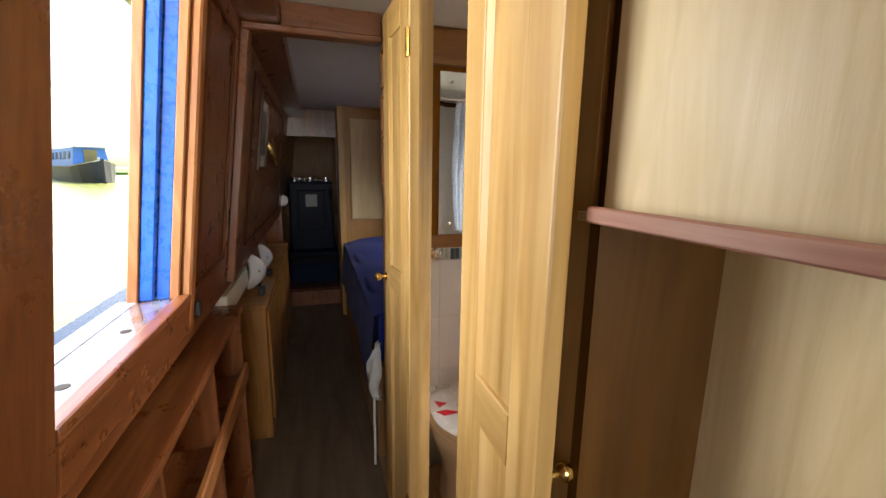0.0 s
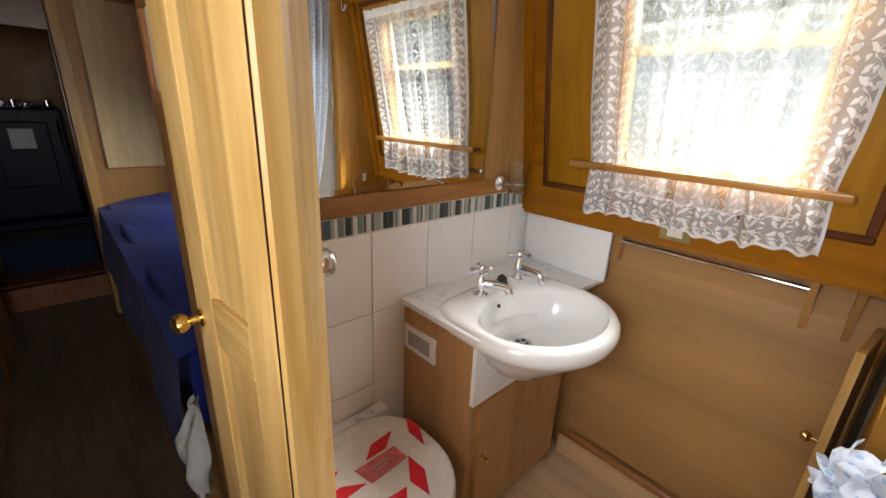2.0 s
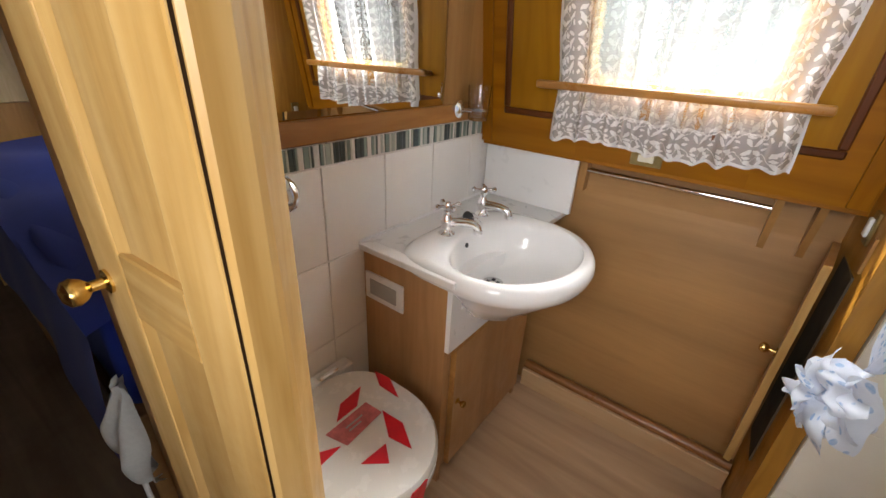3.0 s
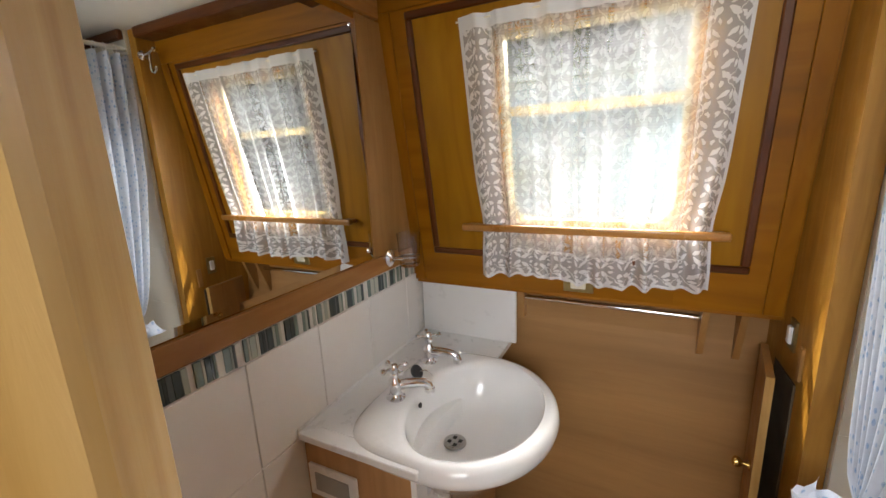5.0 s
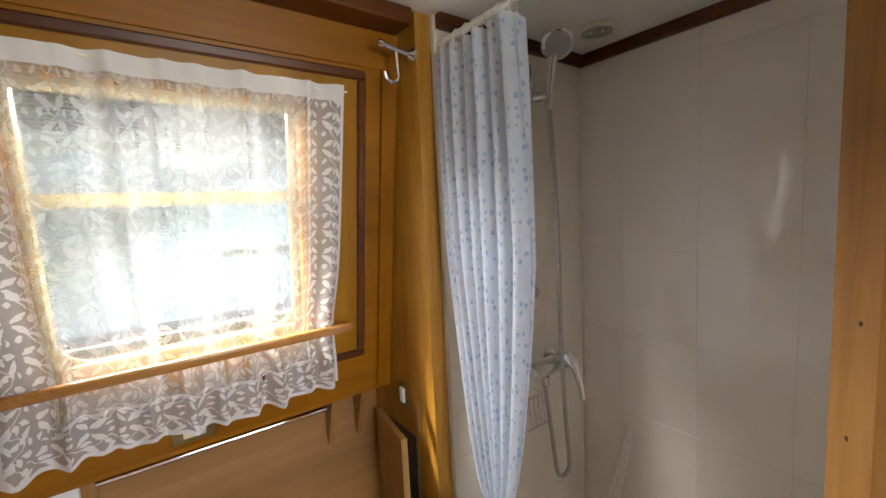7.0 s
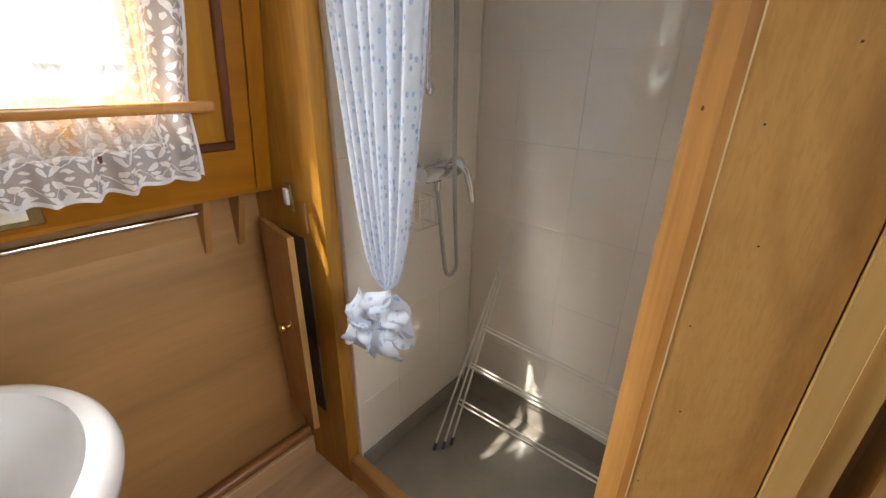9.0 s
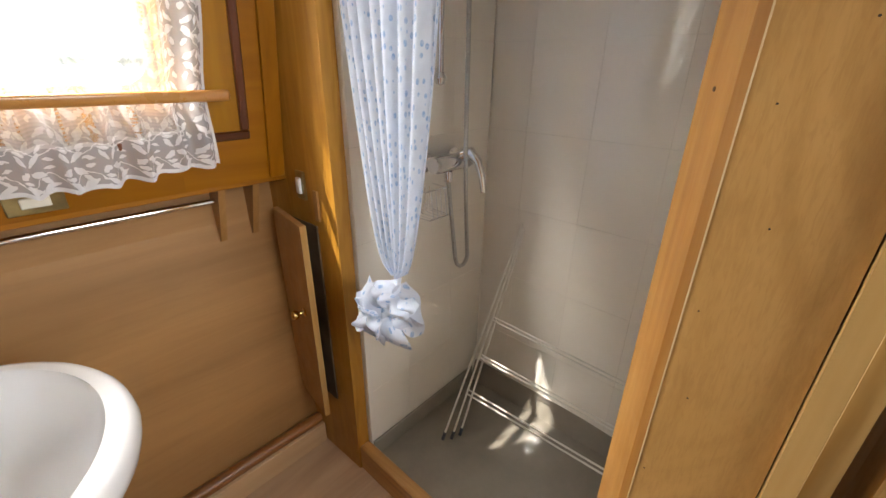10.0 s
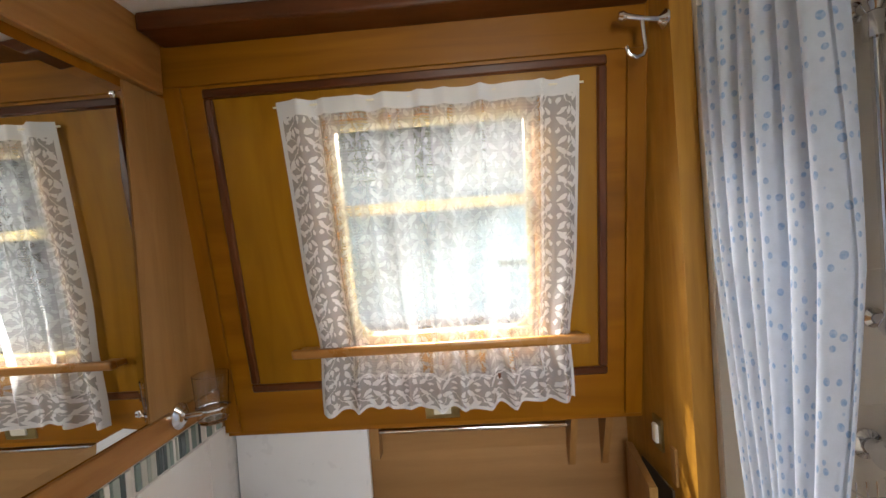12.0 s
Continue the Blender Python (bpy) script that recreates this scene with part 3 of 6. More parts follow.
solid("wall_far_bulkhead", bm, SAPELE_Z, "dark timber bulkhead with an open doorway", "wall", "structure")


# ---------------------------------------------------------------- the bathroom window and its panel
def window():
    w = thing("window_1", (hx(WZ0), (WY0 + WY1) / 2, WZ0), "small two-part cabin window with a brassy frame and rounded lower corners", "window", kind="structure")
    f = 0.016
    part("window_frame", join(join(slab(1, WY0, WY0 + f, WZ0, WZ1, -0.05, -0.034), slab(1, WY1 - f, WY1, WZ0, WZ1, -0.05, -0.012)),
                              join(slab(1, WY0 + f, WY1 - f, WZ0, WZ0 + f, -0.05, -0.012), slab(1, WY0 + f, WY1 - f, WZ1 - f, WZ1, -0.05, -0.012))), BRASSFRAME, w)
    part("transom", slab(1, WY0 + f, WY1 - f, 1.592, 1.618, -0.048, -0.030), BRASSFRAME, w, "brassy cross bar between the panes")
    r = 0.055
    for y, s in ((WY0 + f, 1), (WY1 - f, -1)):
        arc = [(y + s * (r - r * math.cos(k * math.pi / 12)), WZ0 + f + r - r * math.sin(k * math.pi / 12)) for k in range(7)] + [(y, WZ0 + f)]
        bm = bmesh.new()
        near = [bm.verts.new((hx(z, -0.036), q, z)) for q, z in arc]
        far = [bm.verts.new((hx(z, -0.048), q, z)) for q, z in arc]
        bm.faces.new(near)
        bm.faces.new(far[::-1])
        for k in range(len(arc)):
            n = (k + 1) % len(arc)
            bm.faces.new((near[k], far[k], far[n], near[n]))
        part("corner_web", bm, BRASSFRAME, w, "rounded brassy corner")
    for z0, z1 in ((WZ0 + f, 1.594), (1.616, WZ1 - f)):
        p = part("pane", slab(1, WY0 + f - 0.001, WY1 - f + 0.001, z0, z1, -0.043, -0.040, 0), PANE, w)
        p.visible_shadow = False


BRASSFRAME = plain("gold_anodised_frame", (0.30, 0.22, 0.075), 0.4, 0.35, 0.1, 20)
window()


def bead(side, y0, y1, z0, z1, wide, proud, name, label):
    """A mitred moulding round a panel on a leaning side."""
    t = thing(name, ((hx if side > 0 else lx)(z0), (y0 + y1) / 2, z0), label, "moulding", kind="structure")
    part("bottom_bead", slab(side, y0, y1, z0, z0 + wide, 0, proud, 0.004), MAHOG, t)
    part("top_bead", slab(side, y0, y1, z1 - wide, z1, 0, proud, 0.004), MAHOG, t)
    part("side_bead", slab(side, y0, y0 + wide, z0 + wide, z1 - wide, 0, proud, 0.004), MAHOG_Z, t)
    part("side_bead", slab(side, y1 - wide, y1, z0 + wide, z1 - wide, 0, proud, 0.004), MAHOG_Z, t)
    return t


bead(1, 0.705, 1.638, 1.145, 1.905, 0.022, 0.012, "panel_moulding", "dark mahogany moulding framing the window panel")
window_panel = thing("window_panel", (hx(1.166), 1.1, 1.166), "amber varnished ply panel round the window", "panel", kind="structure")
for y0, y1, z0, z1 in ((0.726, WY0 - 0.002, 1.166, 1.884), (WY1 + 0.002, 1.617, 1.166, 1.884), (WY0 - 0.002, WY1 + 0.002, 1.166, WZ0 - 0.002), (WY0 - 0.002, WY1 + 0.002, WZ1 + 0.002, 1.884)):
    part("ply_face", slab(1, y0, y1, z0, z1, 0.0005, 0.003, 0), AMBER, window_panel)
solid("panel_top_board", slab(1, 0.62, Y_MIRROR - 0.002, 1.915, CEIL_Z - 0.004, 0.001, 0.006), HONEY, "honey timber board above the window panel", "trim", "structure")
solid("cornice", box(hx(2.01) - 0.085, hx(2.01) - 0.002, 0.62, Y_MIRROR - 0.024, 2.0, CEIL_Z - 0.001, 0.006, seg=2), MAHOG, "dark mahogany cornice", "trim", "structure")
solid("panel_side_post", slab(1, 0.618, 0.66, GUN + 0.002, 1.914, 0.001, 0.010), HONEY_Z, "honey timber upright at the cabin side", "trim", "structure")
solid("panel_side_post", slab(1, 1.69, Y_MIRROR - 0.003, GUN + 0.002, 1.914, 0.001, 0.010), HONEY_Z, "honey timber upright at the cabin side", "trim", "structure")


def lace_curtain():
    t = thing("lace_curtain", (hx(1.1, 0.03), 1.11, 1.09), "white lace net curtain with a leaf border", "curtain")
    rnd = [random.uniform(0, 6.28) for _ in range(8)]

    def fold(u, v):
        a = 0.009 * math.sin(u * 62 + rnd[0] + v * 1.2) + 0.008 * math.sin(u * 41 + rnd[1] + v * 2.5) + 0.005 * math.sin(u * 95 + rnd[2])
        low = max(0.0, 1 - v)
        return a * (0.5 + 0.8 * low)

    def at(u, v):
        z = 1.088 + v * 0.77 + 0.008 * math.sin(u * 9 + 1) * (1 - v) + 0.004 * math.sin(u * 70) * (1 - v)
        waist = 1 - 0.035 * math.exp(-((z - 1.27) / 0.10) ** 2)
        half = (0.345 - 0.02 * (1 - v)) * waist
        y = 1.115 + (u - 0.5) * 2 * half + 0.003 * math.sin(u * 62 + rnd[3])
        off = 0.027 + fold(u, v) + (0.016 * max(0, (1.25 - z) / 0.16) if z < 1.25 else 0)
        return (hx(z, off), y, z)

    part("net", sheet(at, 150, 60, lambda u, v: (u * 0.70, v * 0.77)), LACE, t, smooth=True)
    part("top_wire", tube([(hx(1.848, 0.018), 0.76, 1.848), (hx(1.848, 0.018), 1.47, 1.848)], 0.0025, 6), CREAM, t, "thin curtain wire in the top hem", True)


lace_curtain()


def retaining_bar():
    t = thing("curtain_bar", (hx(1.255), 1.13, 1.24), "flat varnished wooden bar holding the lace curtain back", "rail")
    y0, y1, z = 0.762, 1.497, 1.255
    part("bar", bevel(slab(1, y0, y1, z - 0.012, z + 0.012, 0.038, 0.060, 0.0), 0.008, 3), FRAMEOAK_Y, t, smooth=True)
    for y in (y0 + 0.03, y1 - 0.03):
        part("standoff", slab(1, y - 0.022, y + 0.022, z - 0.009, z + 0.007, 0.0, 0.040, 0.003), FRAMEOAK_Y, t)


FRAMEOAK_Y = wood("varnished_bar", (0.33, 0.14, 0.03), (0.44, 0.20, 0.045), (0.52, 0.27, 0.07), "y", 0.3, 24, 0.4)
retaining_bar()


def socket_plate(name, at, half_y, half_z, side):
    """A small dark brass plate with a cream rocker, on the cabin side."""
    t = thing(name, (hx(at[1]), at[0], at[1] - half_z), "small aged brass switch plate with a cream rocker", "switch")
    part("plate", slab(side, at[0] - half_y, at[0] + half_y, at[1] - half_z, at[1] + half_z, 0.0, 0.005, 0.002), OLDBRASS, t)
    part("rocker", slab(side, at[0] - half_y * 0.5, at[0] + half_y * 0.5, at[1] - half_z * 0.45, at[1] + half_z * 0.45, 0.004, 0.010, 0.002), CREAM, t, "cream plastic rocker")


socket_plate("light_switch", (1.137, 1.066), 0.046, 0.024, 1)


# ---------------------------------------------------------------- lower cabin side: rail, brackets, skirting
def towel_rail():
    t = thing("towel_rail", (1.60, 1.09, 0.96), "thin chrome towel rail under the gunwale", "towel rail")
    part("bar", tube([(1.603, 0.782, 0.974), (1.603, 1.340, 0.979)], 0.008, 12), CHROME, t, smooth=True)
    for y in (1.340,):
        part("end_block", box(1.592, 1.634, y - 0.010 - 0.02 * (y < 1), y + 0.010 + 0.012 * (y > 1), 0.90 if y > 1 else 0.94, GUN - 0.013, 0.002), VENEER_Z, t, "oak end block")


towel_rail()


def bracket(y, drop):
    t = thing("gunwale_bracket", (1.61, y, GUN - drop), "tapered oak bracket under the gunwale", "bracket", "gunwale brackets")
    part("web", hexa(bmesh.new(), [(1.622, y - 0.009, GUN - drop), (1.634, y - 0.009, GUN - drop), (1.634, y + 0.009, GUN - drop), (1.622, y + 0.009, GUN - drop),
                                   (1.56, y - 0.009, GUN - 0.013), (1.634, y - 0.009, GUN - 0.013), (1.634, y + 0.009, GUN - 0.013), (1.56, y + 0.009, GUN - 0.013)]), VENEER_Z, t)


bracket(0.781, 0.184)
bracket(0.687, 0.184)
solid("splash_panel", box(1.552, 1.566, 1.350, Y_MIRROR - 0.010, 0.813, GUN - 0.013, 0.002), WHITE, "white laminate splash panel beside the basin", "panel", "structure")
BROWNBEAD = wood("brown_bead", (0.24, 0.095, 0.022), (0.30, 0.125, 0.032), (0.36, 0.155, 0.042), "y", 0.35, 20, 0.2)
SKIRTPALE = wood("pale_skirting", (0.56, 0.37, 0.20), (0.60, 0.41, 0.23), (0.64, 0.45, 0.26), "y", 0.45, 20, 0.05, 1.0)
sk = thing("skirting", (1.6, 1.05, 0), "pale board skirting with a brown quarter-round top", "skirting", kind="structure")
part("skirting_board", box(1.494, 1.514, 0.616, 1.40, 0, 0.088, 0.002), SKIRTPALE, sk)
part("quarter_round", tube([(1.526, 0.616, 0.098), (1.526, 1.40, 0.098)], 0.021, 12), BROWNBEAD, sk, "brown quarter-round bead", True)


# ---------------------------------------------------------------- partition cupboard door, hook, switch
VANITY_Z = wood("vanity_veneer", (0.43, 0.235, 0.095), (0.47, 0.262, 0.11), (0.505, 0.285, 0.125), "z", 0.42, 30, 0.05, 1.0)
OPENSHADE = plain("brown_opening_shade", (0.10, 0.075, 0.045), 0.8, 0, 0.5, 9)


def hatch_door():
    t = thing("cupboard_door", (1.49, 0.64, 0.24), "oak veneer cupboard door standing ajar", "cupboard door")
    a, b = Vector((1.585, 0.622)), Vector((1.377, 0.653))
    d = (b - a).normalized()
    n = Vector((-d.y, d.x)) * -0.018
    leaf = prism([a, b, b + n, a + n], 0.245, 0.925, 0.0015)
    part("leaf", leaf, VENEER_Z, t)
    part("edge_band", prism([b - d * 0.001, b + d * 0.003, b + d * 0.003 + n, b - d * 0.001 + n], 0.246, 0.924), PINE, t, "pale edge strip")
    f = a + d * 0.158
    nn = n.normalized()
    if nn.y < 0:
        nn = -nn
    else:
        f = f + n
    knob("knob", (f.x, f.y, 0.63), (nn.x, nn.y, 0), t, BRASS, 0.0145)
    for z in (0.33, 0.83):
        part("hinge", box(1.583, 1.60, 0.6155, 0.624, z - 0.02, z + 0.02, 0.001), BRASS, t, "small brass hinge")
    # no real hole: a flat brown sheet stands for the opening's shade
    solid("cupboard_opening", box(1.392, 1.56, 0.6065, 0.6125, 0.27, 0.905, 0), OPENSHADE, "flat brown sheet standing for the shaded opening behind the ajar door", "recess", "structure")


hatch_door()


def rocker_on_partition():
    t = thing("light_switch", (1.44, 0.612, 0.98), "small aged brass switch plate with a white rocker", "switch")
    part("plate", box(1.425, 1.468, 0.608, 0.616, 0.975, 1.055, 0.002), OLDBRASS, t)
    part("rocker", box(1.436, 1.457, 0.614, 0.624, 0.992, 1.038, 0.003), WHITE, t, "white rocker")
    s = thing("cover_strip", (1.36, 0.612, 0.9), "short oak cover strip on the partition", "trim", kind="structure")
    part("strip", box(1.372, 1.392, 0.606, 0.613, 0.925, 1.01, 0.001), VENEER_Z, s)


rocker_on_partition()


def robe_hook(x, y, z):
    t = thing("robe_hook", (x, y, z - 0.08), "chrome double robe hook on the partition", "hook")
    part("rose", turned([(0, 0), (0.019, 0), (0.019, 0.004), (0.011, 0.010), (0.007, 0.016)], (x, y, z), (0, 1, 0)), CHROME, t, smooth=True)
    part("arm", tube([(x, y + 0.012, z), (x, y + 0.045, z + 0.004), (x, y + 0.08, z + 0.012)], [0.0065, 0.006, 0.007], 12), CHROME, t, smooth=True)
    part("finial", turned([(0, 0), (0.008, 0.002), (0.011, 0.010), (0.008, 0.018), (0, 0.020)], (x, y + 0.078, z + 0.011), (0, 1, 0.15)), CHROME, t, smooth=True)
    part("lower_hook", tube([(x, y + 0.048, z), (x, y + 0.046, z - 0.035), (x, y + 0.044, z - 0.058), (x, y + 0.050, z - 0.070), (x, y + 0.064, z - 0.074), (x, y + 0.078, z - 0.066), (x, y + 0.083, z - 0.050)], 0.0045, 10), CHROME, t, smooth=True)


robe_hook(1.315, 0.605, 1.94)


# ---------------------------------------------------------------- mirror bulkhead: mirror, rail, tiles, tumbler
def mirror():
    t = thing("mirror", (0.885, Y_MIRROR, 1.17), "large rectangular wall mirror, bright and clear", "mirror")
    x0, x1, z0, z1 = 0.525, 1.256, 1.178, 1.872
    y = Y_MIRROR - 0.0025
    b = 0.018
    part("glass", hexa(bmesh.new(), [(x0 + b, y - 0.004, z0 + b), (x1 - b, y - 0.004, z0 + b), (x1 - b, y, z0 + b), (x0 + b, y, z0 + b), (x0 + b, y - 0.004, z1 - b), (x1 - b, y - 0.004, z1 - b), (x1 - b, y, z1 - b), (x0 + b, y, z1 - b)]), MIRROR, t)
    for q in (((x0, z0), (x1, z0), (x1 - b, z0 + b), (x0 + b, z0 + b)), ((x0, z1), (x1, z1), (x1 - b, z1 - b), (x0 + b, z1 - b)), ((x0, z0), (x0, z1), (x0 + b, z1 - b), (x0 + b, z0 + b)), ((x1, z0), (x1, z1), (x1 - b, z1 - b), (x1 - b, z0 + b))):
        o0, o1, i1, i0 = q
        part("bevelled_edge", hexa(bmesh.new(), [(o0[0], y - 0.0029, o0[1]), (o1[0], y - 0.0029, o1[1]), (o1[0], y, o1[1]), (o0[0], y, o0[1]), (i0[0], y - 0.004, i0[1]), (i1[0], y - 0.004, i1[1]), (i1[0], y, i1[1]), (i0[0], y, i0[1])]), MIRROR, t)
    for x, z in ((x1 - 0.022, z1 - 0.022), (x0 + 0.05, z1 - 0.04), (x0 + 0.05, z0 + 0.05), (x1 - 0.022, z0 + 0.03)):
        part("screw_cap", turned([(0.007, 0), (0.007, 0.003), (0.004, 0.005), (0, 0.0055)], (x, y - 0.004, z), (0, -1, 0), 14), CHROME, t, "domed chrome screw cap", True)


mirror()
HONEY_X = wood("honey_board_cross", (0.30, 0.12, 0.025), (0.40, 0.185, 0.045), (0.48, 0.24, 0.07), "x", 0.34, 18, 0.3, 1.2)
solid("mirror_rail", box(0.333, 1.50, Y_MIRROR - 0.010, Y_MIRROR - 0.001, 1.116, 1.174, 0.003), HONEY_X, "honey timber rail below the mirror", "trim", "structure")
solid("mirror_side_board", hexa(bmesh.new(), [(1.260, Y_MIRROR - 0.007, 1.176), (hx(1.176) - 0.011, Y_MIRROR - 0.007, 1.176), (hx(1.176) - 0.011, Y_MIRROR - 0.001, 1.176), (1.260, Y_MIRROR - 0.001, 1.176), (1.260, Y_MIRROR - 0.007, 1.89), (hx(1.89) - 0.011, Y_MIRROR - 0.007, 1.89), (hx(1.89) - 0.011, Y_MIRROR - 0.001, 1.89), (1.260, Y_MIRROR - 0.001, 1.89)]), VENEER_Z, "honey timber board beside the mirror", "trim", "structure")
solid("bulkhead_header", box(0.333, hx(2.0) - 0.012, Y_MIRROR - 0.022, Y_MIRROR - 0.001, 1.892, CEIL_Z - 0.002, 0.003), HONEY_X, "honey timber header above the mirror", "trim", "structure")


def tube_light():
    t = thing("striplight", (0.89, Y_MIRROR - 0.05, 1.955), "short cream strip light on the header, switched off", "light")
    part("housing", bevel(box(0.74, 1.02, Y_MIRROR - 0.05, Y_MIRROR - 0.022, 1.955, 1.988, 0.0), 0.008, 3), CREAM, t, smooth=True)
    part("diffuser", bevel(box(0.76, 1.0, Y_MIRROR - 0.062, Y_MIRROR - 0.045, 1.958, 1.985, 0), 0.006, 2), WHITE, t, "ribbed white diffuser", True)


tube_light()


def tumbler():
    x, z = 1.36, 1.158
    t = thing("tumbler_holder", (x, Y_MIRROR - 0.01, z - 0.02), "chrome wall holder with a clear glass tumbler", "tumbler holder")
    part("rose", turned([(0, 0), (0.029, 0), (0.029, 0.006), (0.018, 0.014), (0.009, 0.018)], (x - 0.022, Y_MIRROR - 0.010, z), (0, -1, 0)), CHROME, t, smooth=True)
    part("arm", tube([(x - 0.022, Y_MIRROR - 0.02, z), (x - 0.008, Y_MIRROR - 0.058, z)], 0.007, 10), CHROME, t, smooth=True)
    cx, cy = x + 0.030, Y_MIRROR - 0.058
    ring = [(cx + 0.037 * math.cos(a), cy + 0.037 * math.sin(a), z) for a in (2 * math.pi * k / 24 for k in range(24))]
    part("ring", tube(ring, 0.003, 8, True), CHROME, t, smooth=True)
    g = thing("tumbler", (cx, cy, z - 0.035), "clear glass tumbler in its holder", "glass")
    prof = [(0, 0), (0.031, 0), (0.033, 0.004), (0.040, 0.112), (0.0380, 0.112), (0.0312, 0.010), (0, 0.010)]
    part("cup", turned(prof, (cx, cy, z - 0.035), (0, 0, 1), 28), GLASS, g, smooth=True)


tumbler()


# ---------------------------------------------------------------- vanity unit, basin and taps
def vanity():
    t = thing("vanity_unit", (1.15, 1.56, 0), "oak veneer vanity cupboard under a white top", "vanity unit")
    part("side_panel", box(0.886, 0.904, 1.402, Y_MIRROR - 0.012, 0, 0.792, 0.001), VANITY_Z, t)
    part("side_panel", box(1.412, 1.430, 1.402, Y_MIRROR - 0.012, 0, 0.792, 0.001), VANITY_Z, t)
    part("plinth", box(0.904, 1.412, 1.43, 1.445, 0, 0.085, 0.001), VANITY_Z, t)
    part("front_rail", box(0.904, 1.412, 1.402, 1.418, 0.555, 0.570, 0.001), VANITY_Z, t)
    part("stile", box(0.904, 0.925, 1.402, 1.418, 0.085, 0.585, 0.001), VANITY_Z, t)
    part("bottom", box(0.904, 1.412, 1.418, Y_MIRROR - 0.02, 0.085, 0.10, 0.001), VANITY_Z, t)
    d = part("door", box(0.918, 1.408, 1.384, 1.401, 0.075, 0.569, 0.004), VANITY_Z, t, "oak veneer door with rounded edge")
    knob("knob", (0.948, 1.384, 0.345), (0, -1, 0), d, BRASS, 0.011)
    part("edge_lipping", box(0.916, 0.922, 1.380, 1.4005, 0.078, 0.568, 0.002), FRAMEOAK, d, "paler rounded edge strip")
    part("edge_lipping", box(0.922, 1.407, 1.3805, 1.4005, 0.562, 0.568, 0.002), FRAMEOAK, d, "paler rounded edge strip")
    # the apron is cut away round the underside of the basin
    bm = box(0.884, 0.93, 1.386, 1.401, 0.572, 0.792, 0.0)
    join(bm, box(0.93, 0.978, 1.386, 1.401, 0.572, 0.698, 0.0))
    join(bm, box(0.978, 1.322, 1.386, 1.401, 0.572, 0.652, 0.0))
    join(bm, box(1.322, 1.37, 1.386, 1.401, 0.572, 0.698, 0.0))
    join(bm, box(1.37, 1.45, 1.386, 1.401, 0.572, 0.792, 0.0))
    part("apron", bm, WHITE, t, "white laminate apron behind the basin")
    v = thing("wall_plate", (0.88, 1.66, 0.665), "white plastic plate with a grey window, on the cupboard side", "switch plate")
    part("surround", box(0.877, 0.886, 1.556, 1.71, 0.630, 0.722, 0.002), WHITE, v)
    part("insert", box(0.8745, 0.878, 1.58, 1.688, 0.650, 0.702, 0.001), GREYPL, v, "grey rocker insert")
    w = thing("worktop", (1.2, 1.56, 0.792), "white laminate top around the basin", "worktop")
    part("side_strip", box(0.868, 0.912, 1.375, Y_MIRROR - 0.012, 0.792, 0.812, 0.002), WHITE, w)
    part("end_panel", box(1.388, 1.616, 1.375, Y_MIRROR - 0.012, 0.792, 0.812, 0.002), WHITE, w)
    part("rear_strip", box(0.912, 1.388, 1.552, Y_MIRROR - 0.012, 0.792, 0.812, 0.0), WHITE, w)


vanity()


